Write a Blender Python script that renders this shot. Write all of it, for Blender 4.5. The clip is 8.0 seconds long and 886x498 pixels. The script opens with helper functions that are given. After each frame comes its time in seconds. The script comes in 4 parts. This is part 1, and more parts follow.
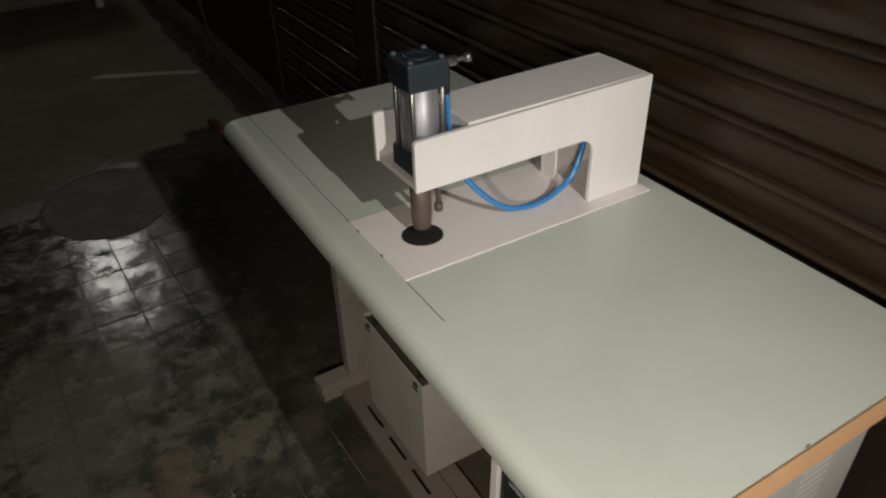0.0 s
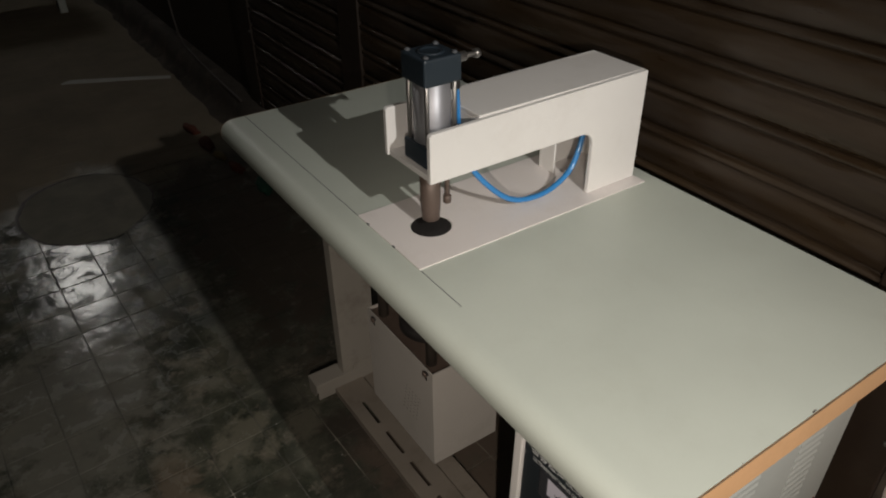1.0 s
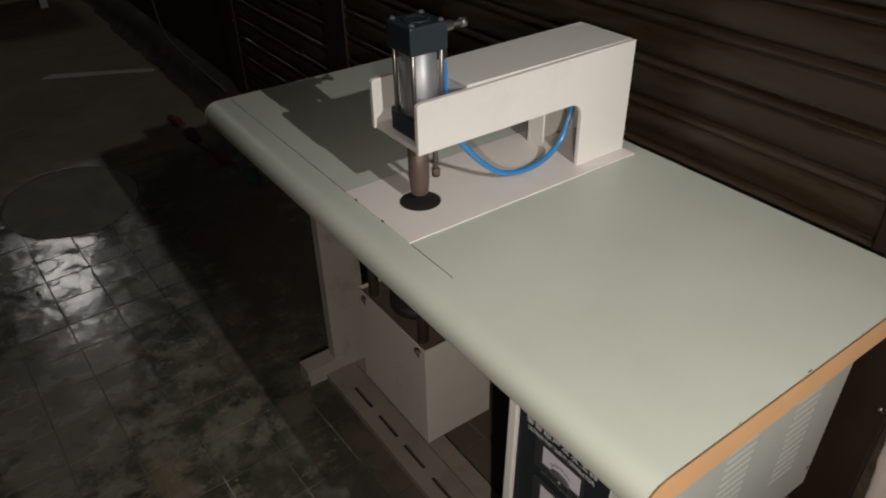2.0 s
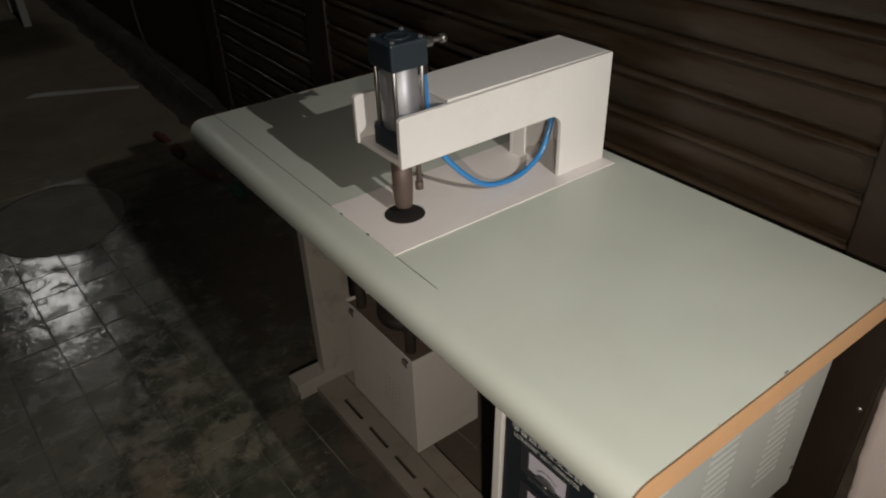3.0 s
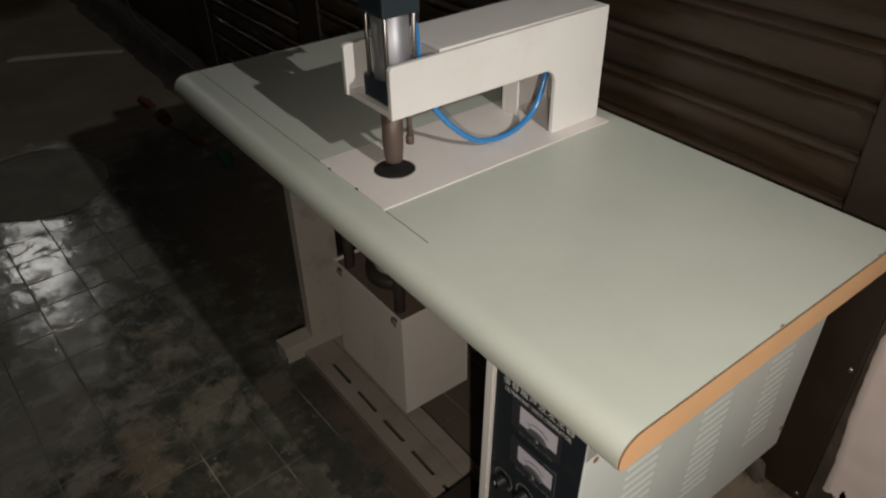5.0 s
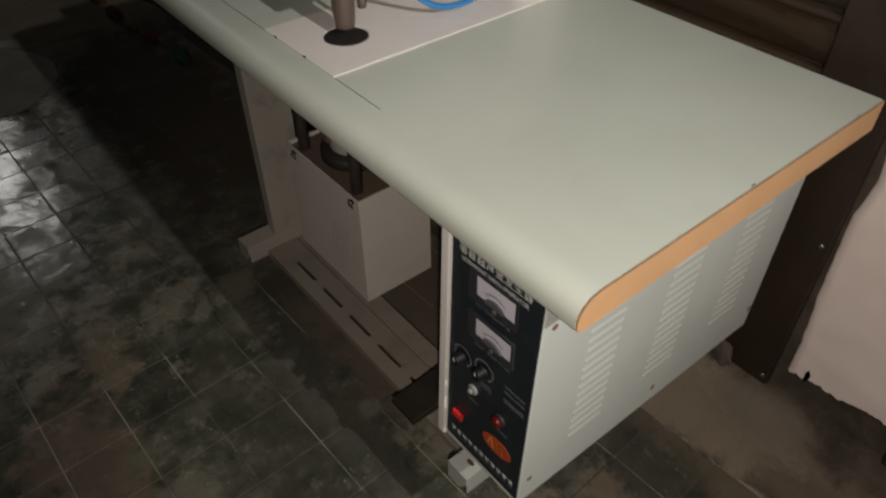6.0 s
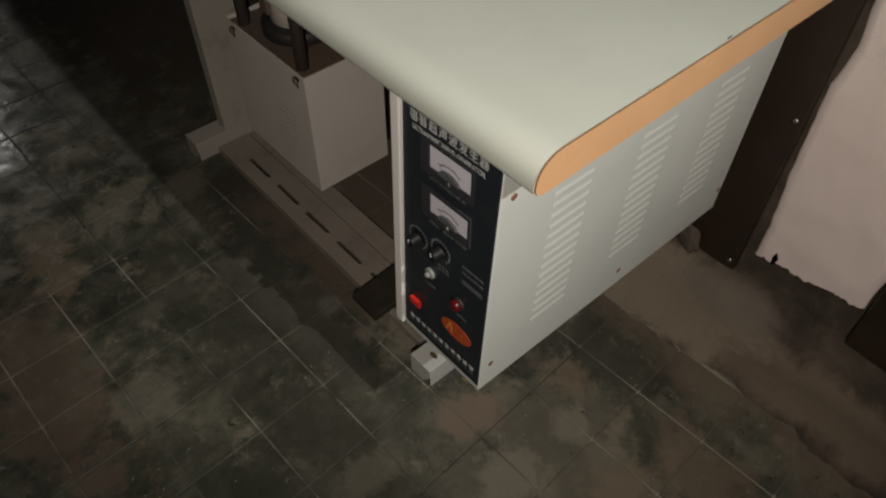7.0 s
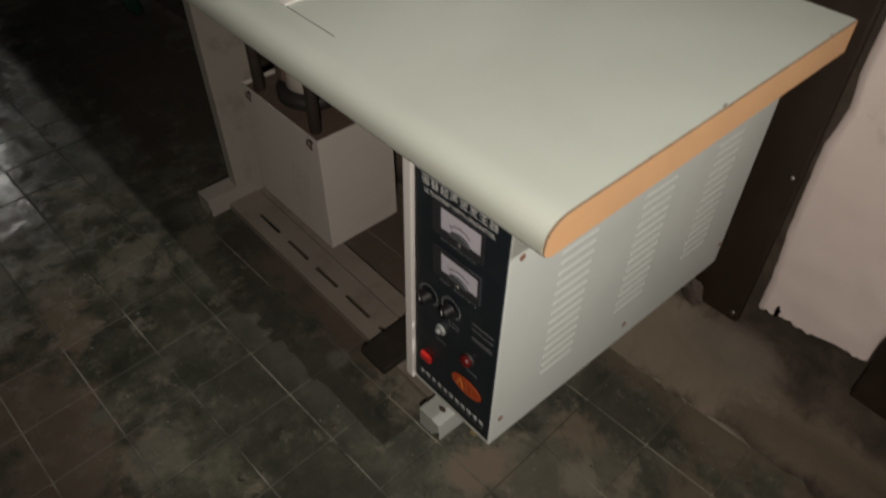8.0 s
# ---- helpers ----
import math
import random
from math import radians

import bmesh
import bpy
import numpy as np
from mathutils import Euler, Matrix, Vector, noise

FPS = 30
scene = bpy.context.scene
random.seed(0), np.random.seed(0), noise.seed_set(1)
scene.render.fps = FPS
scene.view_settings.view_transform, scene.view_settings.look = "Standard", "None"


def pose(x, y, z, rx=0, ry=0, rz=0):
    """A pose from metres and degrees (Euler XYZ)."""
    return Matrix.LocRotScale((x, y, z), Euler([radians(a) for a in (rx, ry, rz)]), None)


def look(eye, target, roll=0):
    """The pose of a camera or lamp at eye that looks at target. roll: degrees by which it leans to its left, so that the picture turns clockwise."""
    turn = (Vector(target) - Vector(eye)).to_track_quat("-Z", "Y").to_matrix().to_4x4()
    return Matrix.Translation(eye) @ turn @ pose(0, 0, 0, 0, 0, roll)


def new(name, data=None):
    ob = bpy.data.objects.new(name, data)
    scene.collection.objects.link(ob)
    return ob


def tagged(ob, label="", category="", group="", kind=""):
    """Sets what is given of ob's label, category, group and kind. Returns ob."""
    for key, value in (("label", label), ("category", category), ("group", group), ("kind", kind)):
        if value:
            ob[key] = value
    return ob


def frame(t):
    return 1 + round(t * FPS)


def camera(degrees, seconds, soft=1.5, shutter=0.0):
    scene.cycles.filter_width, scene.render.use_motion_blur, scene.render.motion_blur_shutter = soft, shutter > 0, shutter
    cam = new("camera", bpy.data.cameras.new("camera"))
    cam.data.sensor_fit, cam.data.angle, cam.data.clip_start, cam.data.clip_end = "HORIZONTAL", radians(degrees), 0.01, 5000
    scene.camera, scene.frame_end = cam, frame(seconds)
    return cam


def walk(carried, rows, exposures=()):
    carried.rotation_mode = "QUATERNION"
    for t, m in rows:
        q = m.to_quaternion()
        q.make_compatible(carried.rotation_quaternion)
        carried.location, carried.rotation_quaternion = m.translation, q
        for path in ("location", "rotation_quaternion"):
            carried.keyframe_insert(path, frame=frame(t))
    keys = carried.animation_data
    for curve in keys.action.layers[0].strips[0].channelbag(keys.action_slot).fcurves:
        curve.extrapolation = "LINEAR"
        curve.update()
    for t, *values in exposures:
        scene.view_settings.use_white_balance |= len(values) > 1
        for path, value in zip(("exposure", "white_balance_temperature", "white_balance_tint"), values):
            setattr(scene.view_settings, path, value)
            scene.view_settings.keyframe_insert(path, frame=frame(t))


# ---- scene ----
cam = camera(63.7, 8.0, 2.0, 0.4)
PATH = [
    (0, (-0.27, -0.246, 1.375), (0.564, 1.186, 0.255), -1.7),
    (0.2, (-0.301, -0.237, 1.361), (0.589, 1.153, 0.23), -0.7),
    (0.5, (-0.336, -0.23, 1.356), (0.585, 1.138, 0.225), 0.3),
    (0.8, (-0.348, -0.238, 1.369), (0.573, 1.144, 0.256), -0.4),
    (1, (-0.354, -0.243, 1.374), (0.572, 1.143, 0.268), -0.7),
    (1.2, (-0.353, -0.247, 1.368), (0.576, 1.142, 0.269), -0.9),
    (1.5, (-0.36, -0.245, 1.345), (0.579, 1.135, 0.243), -0.9),
    (1.7, (-0.358, -0.245, 1.337), (0.578, 1.125, 0.22), -1.0),
    (2.8, (-0.364, -0.265, 1.349), (0.613, 1.086, 0.244), -1.9),
    (3, (-0.361, -0.264, 1.35), (0.618, 1.094, 0.256), -1.9),
    (3.5, (-0.36, -0.266, 1.357), (0.632, 1.099, 0.283), -2.1),
    (4, (-0.363, -0.268, 1.357), (0.637, 1.099, 0.293), -2.1),
    (4.2, (-0.363, -0.268, 1.354), (0.638, 1.097, 0.289), -2.0),
    (5.3, (-0.364, -0.259, 1.288), (0.603, 1.011, 0.083), -0.2),
    (5.5, (-0.365, -0.259, 1.271), (0.587, 0.982, 0.024), -0.2),
    (6, (-0.335, -0.273, 1.226), (0.603, 0.891, -0.103), -0.4),
    (6.2, (-0.328, -0.279, 1.207), (0.608, 0.848, -0.154), -0.1),
    (6.5, (-0.322, -0.282, 1.183), (0.604, 0.787, -0.231), 0.6),
    (6.8, (-0.316, -0.277, 1.161), (0.586, 0.733, -0.311), 0.9),
    (7, (-0.31, -0.275, 1.149), (0.579, 0.705, -0.35), 0.8),
    (7.2, (-0.306, -0.274, 1.138), (0.579, 0.69, -0.375), 0.6),
    (7.5, (-0.307, -0.281, 1.142), (0.589, 0.689, -0.36), 0.2),
    (7.7, (-0.31, -0.286, 1.154), (0.602, 0.709, -0.322), -0.0),
    (8, (-0.324, -0.277, 1.177), (0.625, 0.783, -0.229), 0.2),
]
walk(cam, [(t, look(eye, target, roll)) for t, eye, target, roll in PATH], [(0, 0.06), (1.5, 0.02), (3.0, -0.02), (3.5, -0.10), (4.2, -0.08), (5.5, 0.0), (8.0, 0.0)])

# ---- light ----
world = bpy.data.worlds.new("world")
scene.world = world
world.use_nodes = True
world.node_tree.nodes["Background"].inputs[0].default_value = (0.5, 0.6, 0.8, 1)
world.node_tree.nodes["Background"].inputs[1].default_value = 0.010

# a torch behind the camera's path throws the long shadows; the second, lower one stands for the filming phone's own
# lamp, set back and fixed as an unseen fill
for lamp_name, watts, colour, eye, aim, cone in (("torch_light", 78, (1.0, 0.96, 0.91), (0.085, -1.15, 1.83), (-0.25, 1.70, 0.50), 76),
                                                 ("phone_fill_light", 39, (1.0, 0.89, 0.78), (-0.575, -0.585, 1.34), (0.42, 0.28, 0.34), 72)):
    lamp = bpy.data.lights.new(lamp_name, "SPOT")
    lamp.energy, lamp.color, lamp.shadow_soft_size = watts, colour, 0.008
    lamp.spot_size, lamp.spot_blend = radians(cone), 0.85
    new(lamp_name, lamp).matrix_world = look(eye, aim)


# ---- materials ----
def ramp(nt, fac, stops, interp="LINEAR"):
    r = nt.nodes.new("ShaderNodeValToRGB")
    r.color_ramp.interpolation = interp
    els = r.color_ramp.elements
    while len(els) < len(stops):
        els.new(0.5)
    for e, (p, c) in zip(els, stops):
        e.position, e.color = p, (*c, 1) if len(c) == 3 else c
    nt.links.new(fac, r.inputs[0])
    return r.outputs[0]


def tex_noise(nt, co, scale, detail=4.0, rough=0.55, distort=0.0):
    n = nt.nodes.new("ShaderNodeTexNoise")
    n.inputs["Scale"].default_value, n.inputs["Detail"].default_value = scale, detail
    n.inputs["Roughness"].default_value, n.inputs["Distortion"].default_value = rough, distort
    nt.links.new(co, n.inputs["Vector"])
    return n.outputs[0]


def blend(nt, fac, a, b, mode="MIX"):
    m = nt.nodes.new("ShaderNodeMix")
    m.data_type, m.blend_type = "RGBA", mode
    for socket, value in ((m.inputs[0], fac), (m.inputs[6], a), (m.inputs[7], b)):
        if isinstance(value, (float, int)):
            socket.default_value = value
        elif isinstance(value, tuple):
            socket.default_value = (*value, 1)
        else:
            nt.links.new(value, socket)
    return m.outputs[2]


def scaled(nt, value, mul, add=0.0):
    m = nt.nodes.new("ShaderNodeMath")
    m.operation = "MULTIPLY_ADD"
    nt.links.new(value, m.inputs[0])
    m.inputs[1].default_value, m.inputs[2].default_value = mul, add
    return m.outputs[0]


def base(name):
    m = bpy.data.materials.new(name)
    m.use_nodes = True
    nt = m.node_tree
    geo = nt.nodes.new("ShaderNodeNewGeometry")
    return m, nt, nt.nodes["Principled BSDF"], geo.outputs["Position"]


def bumped(nt, bsdf, height, strength, distance):
    b = nt.nodes.new("ShaderNodeBump")
    b.inputs["Strength"].default_value, b.inputs["Distance"].default_value = strength, distance
    nt.links.new(height, b.inputs["Height"])
    nt.links.new(b.outputs[0], bsdf.inputs["Normal"])


def coat(name, colour, rough=0.45, metal=0.0, var=0.10, grain=60.0, bump=0.15, dirt=None, dirt_amount=0.35, spec=0.5):
    """A painted, moulded or metal surface: colour drift at two scales, fine relief, optional dirt."""
    m, nt, bsdf, co = base(name)
    big, fine = tex_noise(nt, co, 5.0, 3), tex_noise(nt, co, grain, 4)
    lo, hi = tuple(c * (1 - var) for c in colour), tuple(min(1.0, c * (1 + var)) for c in colour)
    col = ramp(nt, big, [(0.3, lo), (0.7, hi)])
    col = blend(nt, scaled(nt, fine, 0.35), col, tuple(c * (1 - 1.6 * var) for c in colour))
    if dirt:
        spot = ramp(nt, tex_noise(nt, co, 9.0, 7, 0.7), [(0.52, (0, 0, 0)), (0.72, (dirt_amount,) * 3)])
        col = blend(nt, spot, col, dirt)
    nt.links.new(col, bsdf.inputs["Base Color"])
    nt.links.new(scaled(nt, fine, 0.18, rough - 0.09), bsdf.inputs["Roughness"])
    bsdf.inputs["Metallic"].default_value = metal
    bsdf.inputs["Specular IOR Level"].default_value = spec
    bumped(nt, bsdf, fine, bump, 0.0006)
    return m


def glow(name, colour, strength):
    m = bpy.data.materials.new(name)
    m.use_nodes = True
    nt = m.node_tree
    nt.nodes.clear()
    e, o = nt.nodes.new("ShaderNodeEmission"), nt.nodes.new("ShaderNodeOutputMaterial")
    e.inputs[0].default_value, e.inputs[1].default_value = (*colour, 1), strength
    nt.links.new(e.outputs[0], o.inputs[0])
    return m


def machined(m):
    """Fine turning marks round a barrel stretch its gloss along the axis."""
    nt = m.node_tree
    tan = nt.nodes.new("ShaderNodeTangent")
    tan.direction_type, tan.axis = "RADIAL", "Z"
    bsdf = nt.nodes["Principled BSDF"]
    nt.links.new(tan.outputs[0], bsdf.inputs["Tangent"])
    bsdf.inputs["Anisotropic"].default_value, bsdf.inputs["Anisotropic Rotation"].default_value = 0.7, 0.25


LAMINATE = coat("laminate", (0.555, 0.592, 0.525), 0.40, var=0.045, grain=220, bump=0.12, dirt=(0.47, 0.49, 0.42), dirt_amount=0.25)
FIBREBOARD = coat("fibreboard_edge", (0.62, 0.36, 0.18), 0.75, var=0.10, grain=160, bump=0.4, dirt=(0.42, 0.25, 0.13))
BURNT = coat("scorched_edge", (0.24, 0.155, 0.09), 0.7, var=0.35, grain=120, bump=0.3)
WHITE_PAINT = coat("white_powder_coat", (0.79, 0.768, 0.738), 0.48, var=0.03, grain=260, bump=0.15, dirt=(0.5, 0.45, 0.4), dirt_amount=0.15)
PLATE_PAINT = coat("plate_paint", (0.82, 0.772, 0.742), 0.45, var=0.03, grain=240, bump=0.15, dirt=(0.5, 0.43, 0.38), dirt_amount=0.2)
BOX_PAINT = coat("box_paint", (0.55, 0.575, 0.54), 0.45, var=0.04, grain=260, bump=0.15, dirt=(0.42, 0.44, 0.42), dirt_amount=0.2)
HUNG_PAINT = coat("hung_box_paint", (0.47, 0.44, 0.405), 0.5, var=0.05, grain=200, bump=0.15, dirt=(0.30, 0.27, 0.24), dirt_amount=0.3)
HUNG_SLIT = coat("slit_shade_paint", (0.25, 0.23, 0.21), 0.6, var=0.1)
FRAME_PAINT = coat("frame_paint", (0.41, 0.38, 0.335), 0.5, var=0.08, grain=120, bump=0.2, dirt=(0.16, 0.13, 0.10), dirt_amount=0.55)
NAVY = coat("navy_cap", (0.022, 0.033, 0.044), 0.45, var=0.1, grain=200)
PANEL = coat("panel_film", (0.015, 0.021, 0.027), 0.38, var=0.1, grain=260, bump=0.08, dirt=(0.05, 0.055, 0.06), dirt_amount=0.4)
ALUMINIUM = coat("aluminium", (0.60, 0.60, 0.63), 0.56, metal=0.75, var=0.03, grain=180, bump=0.02)
machined(ALUMINIUM)
STEEL = coat("dark_steel", (0.13, 0.095, 0.078), 0.5, metal=0.3, var=0.12, grain=140)
BRIGHT_STEEL = coat("bright_steel", (0.36, 0.345, 0.325), 0.36, metal=0.9, var=0.08)
BLACK = coat("black_rubber", (0.018, 0.016, 0.015), 0.6, var=0.15, grain=150, dirt=(0.08, 0.07, 0.055))
PEDAL = coat("pedal_rubber", (0.030, 0.023, 0.018), 0.55, var=0.2, grain=150, dirt=(0.10, 0.08, 0.06))
BROWN_PLATE = coat("brown_plate", (0.10, 0.07, 0.055), 0.6, var=0.15, dirt=(0.2, 0.16, 0.12))
HOSE_BLUE = coat("blue_hose", (0.04, 0.23, 0.55), 0.2, var=0.05, bump=0.02, spec=0.7)
METER_FACE = coat("meter_face", (0.62, 0.60, 0.68), 0.4, var=0.03)
INK_WHITE = coat("white_ink", (0.50, 0.51, 0.50), 0.6, var=0.12)
INK_GREY = coat("grey_ink", (0.095, 0.10, 0.108), 0.6, var=0.15)
INK_DIAL = coat("dial_ink", (0.22, 0.225, 0.23), 0.6, var=0.2)
INK_BLACK = coat("black_ink", (0.03, 0.03, 0.035), 0.6, var=0.1)
RED = coat("red_plastic", (0.62, 0.03, 0.025), 0.35, var=0.08)
KNOB = coat("black_knob", (0.010, 0.010, 0.011), 0.5, var=0.2, grain=300, spec=0.25)
STRETCHER = coat("dusty_stretcher_paint", (0.30, 0.262, 0.220), 0.65, var=0.12, grain=120, bump=0.2, dirt=(0.13, 0.10, 0.075), dirt_amount=0.6)
DARK_RED = coat("dark_red_lens", (0.085, 0.007, 0.007), 0.25, var=0.08)
ORANGE = coat("orange_ink", (0.50, 0.075, 0.02), 0.5, var=0.12)
YELLOW = coat("yellow_ink", (0.70, 0.26, 0.05), 0.5, var=0.12)
PEARL = coat("meter_bezel", (0.035, 0.036, 0.042), 0.25, var=0.06)
RUST = coat("rusty_screw", (0.24, 0.11, 0.075), 0.6, metal=0.2, var=0.15)
POST = coat("post_paint", (0.026, 0.0155, 0.0090), 0.55, var=0.25, grain=50, bump=0.25, dirt=(0.05, 0.036, 0.025), dirt_amount=0.4)
ROOM = coat("room_plaster", (0.22, 0.20, 0.18), 0.85, var=0.12, grain=30, bump=0.3)
RED_CLOTH = coat("red_cloth", (0.12, 0.032, 0.018), 0.9, var=0.3, grain=80, bump=0.5)
GREEN_CLOTH = coat("green_cloth", (0.020, 0.085, 0.055), 0.9, var=0.3, grain=80, bump=0.5)
BEIGE_CLOTH = coat("beige_cloth", (0.20, 0.16, 0.07), 0.9, var=0.3, grain=80, bump=0.5)
BEIGE_CHIP = coat("pale_cement", (0.095, 0.075, 0.060), 0.9, var=0.2, grain=60, bump=0.6)
STAND_PAINT = coat("stand_paint", (0.46, 0.47, 0.42), 0.5, var=0.1, dirt=(0.2, 0.18, 0.15))
GREY_METAL = coat("grey_metal", (0.24, 0.25, 0.24), 0.5, var=0.12, dirt=(0.1, 0.09, 0.08))
STRIP = coat("pale_strip", (0.45, 0.44, 0.40), 0.5, var=0.1)
CABLE = coat("grey_cable", (0.085, 0.072, 0.062), 0.6, var=0.1)


def floor_colour(nt, co, rnd=None):
    """Old green-grey cement tile: clouded, smeared with pale cement and brown dirt."""
    cloud = tex_noise(nt, co, 5.2, 10, 0.68, 0.15)
    col = ramp(nt, cloud, [(0.38, (0.040, 0.043, 0.032)), (0.50, (0.080, 0.080, 0.060)), (0.63, (0.170, 0.160, 0.124))])
    if rnd is not None:
        col = blend(nt, 0.8, col, blend(nt, rnd, (0.72, 0.76, 0.72), (1.0, 1.0, 0.97)), "MULTIPLY")
    brown = ramp(nt, tex_noise(nt, co, 2.3, 7, 0.64, 0.3), [(0.54, (0, 0, 0)), (0.68, (0.65,) * 3)])
    col = blend(nt, brown, col, (0.120, 0.092, 0.068))
    smear = ramp(nt, tex_noise(nt, co, 9.5, 11, 0.74, 0.15), [(0.54, (0, 0, 0)), (0.66, (0.85,) * 3)])
    col = blend(nt, smear, col, (0.24, 0.208, 0.162))
    grime = ramp(nt, tex_noise(nt, co, 16.0, 7, 0.66, 0.15), [(0.30, (0.75,) * 3), (0.44, (0, 0, 0))])
    col = blend(nt, grime, col, (0.035, 0.033, 0.026))
    speck = ramp(nt, tex_noise(nt, co, 75.0, 3, 0.65), [(0.66, (0, 0, 0)), (0.71, (0.85,) * 3)])
    col = blend(nt, speck, col, (0.28, 0.27, 0.24))
    pits = ramp(nt, tex_noise(nt, co, 42.0, 3, 0.62), [(0.28, (0.9,) * 3), (0.34, (0, 0, 0))])
    return blend(nt, pits, col, (0.014, 0.015, 0.013))


def stain(nt, co, col, at, size, colour, amount, wobble=1.4):
    """One spill of dust or cement, or a spot of painted light or shade, with a broken border."""
    off = nt.nodes.new("ShaderNodeVectorMath")
    off.operation = "MULTIPLY_ADD"
    off.inputs[1].default_value = tuple(1 / s for s in size)
    off.inputs[2].default_value = tuple(-p / s for p, s in zip(at, size))
    nt.links.new(co, off.inputs[0])
    far = nt.nodes.new("ShaderNodeVectorMath")
    far.operation = "LENGTH"
    nt.links.new(off.outputs[0], far.inputs[0])
    wob = nt.nodes.new("ShaderNodeMath")
    wob.operation = "ADD"
    nt.links.new(far.outputs[1], wob.inputs[0])
    nt.links.new(scaled(nt, tex_noise(nt, co, 9.0, 10, 0.70, 0.3), wobble, -wobble / 2), wob.inputs[1])
    return blend(nt, ramp(nt, wob.outputs[0], [(0.50, (amount,) * 3), (0.90, (0, 0, 0))]), col, colour)


def dirt_by_x(nt, co, col, x0, x1, colour):
    """Brown earth that was trodden in near the wall, with a broken border."""
    sep = nt.nodes.new("ShaderNodeSeparateXYZ")
    nt.links.new(co, sep.inputs[0])
    wob = nt.nodes.new("ShaderNodeMath")
    wob.operation = "ADD"
    nt.links.new(scaled(nt, sep.outputs[0], 1.0 / (x1 - x0), -x0 / (x1 - x0)), wob.inputs[0])
    nt.links.new(scaled(nt, tex_noise(nt, co, 6.0, 7, 0.65), 2.4, -1.2), wob.inputs[1])
    return blend(nt, ramp(nt, wob.outputs[0], [(0.25, (0, 0, 0)), (0.75, (0.85,) * 3)]), col, colour)


def spills_and_shade(nt, co, col):
    """Dust before the pedal and the foot, trodden earth by the cabinet's corner and along the stretcher; also light and
    shade painted into the floor's colour.
    """
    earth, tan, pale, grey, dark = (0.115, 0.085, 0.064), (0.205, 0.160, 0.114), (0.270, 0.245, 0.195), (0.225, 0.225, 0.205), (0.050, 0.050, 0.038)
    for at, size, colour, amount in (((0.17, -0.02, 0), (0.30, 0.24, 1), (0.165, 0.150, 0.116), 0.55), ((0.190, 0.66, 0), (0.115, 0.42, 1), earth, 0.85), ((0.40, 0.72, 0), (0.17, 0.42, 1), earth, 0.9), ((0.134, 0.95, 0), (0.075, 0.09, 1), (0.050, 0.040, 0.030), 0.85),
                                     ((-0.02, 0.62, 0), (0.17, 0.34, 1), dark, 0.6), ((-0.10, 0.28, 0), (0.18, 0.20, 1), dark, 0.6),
                                     ((-0.40, 0.72, 0), (0.15, 0.34, 1), (0.165, 0.118, 0.086), 0.6), ((-0.275, 1.00, 0), (0.07, 0.16, 1), tan, 0.7),
                                     # last on this line: a pool of light painted on the left floor
                                     ((-0.10, 1.06, 0), (0.13, 0.09, 1), (0.190, 0.175, 0.130), 0.75), ((0.045, 1.03, 0), (0.07, 0.07, 1), (0.185, 0.170, 0.128), 0.7), ((-0.44, 1.40, 0), (0.36, 0.46, 1), (0.215, 0.202, 0.165), 0.7),
                                     ((0.10, 0.51, 0), (0.03, 0.03, 1), grey, 0.4),
                                     ((-0.045, 0.185, 0), (0.09, 0.05, 1), pale, 0.25), ((0.155, 0.15, 0), (0.07, 0.05, 1), tan, 0.75),
                                     ((0.343, 0.085, 0), (0.055, 0.06, 1), tan, 0.7), ((0.230, -0.13, 0), (0.12, 0.08, 1), tan, 0.8), ((0.36, -0.18, 0), (0.12, 0.11, 1), (0.165, 0.125, 0.088), 0.65),
                                     ((0.13, 0.02, 0), (0.08, 0.07, 1), pale, 0.5), ((0.16, 0.36, 0), (0.07, 0.09, 1), pale, 0.6), ((-0.278, 0.56, 0), (0.08, 0.07, 1), pale, 0.35), ((0.42, 0.08, 0), (0.06, 0.10, 1), (0.060, 0.058, 0.044), 0.7), ((0.27, 0.02, 0), (0.05, 0.04, 1), pale, 0.5),
                                     # the table's cast shadow, then far dust darkened for the light's falloff: painted
                                     # shade
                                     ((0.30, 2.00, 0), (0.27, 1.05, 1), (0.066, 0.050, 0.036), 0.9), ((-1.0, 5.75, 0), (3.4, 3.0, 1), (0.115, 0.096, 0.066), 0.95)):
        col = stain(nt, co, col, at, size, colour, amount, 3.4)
    return col


def far_dust(nt, co, col):
    """Thick brown dust that lies over tiles and joints alike farther down the aisle."""
    sep = nt.nodes.new("ShaderNodeSeparateXYZ")
    nt.links.new(co, sep.inputs[0])
    away = nt.nodes.new("ShaderNodeMath")
    away.operation = "ADD"
    nt.links.new(scaled(nt, sep.outputs[1], 1.3, -3.32), away.inputs[0])
    nt.links.new(scaled(nt, tex_noise(nt, co, 3.0, 5, 0.6), 1.2, -0.5), away.inputs[1])
    dust = ramp(nt, away.outputs[0], [(0.05, (0, 0, 0)), (0.45, (0.95,) * 3)])
    tone = ramp(nt, tex_noise(nt, co, 2.4, 8, 0.65), [(0.3, (0.165, 0.132, 0.088)), (0.7, (0.255, 0.208, 0.145))])
    return blend(nt, dust, col, tone), dust


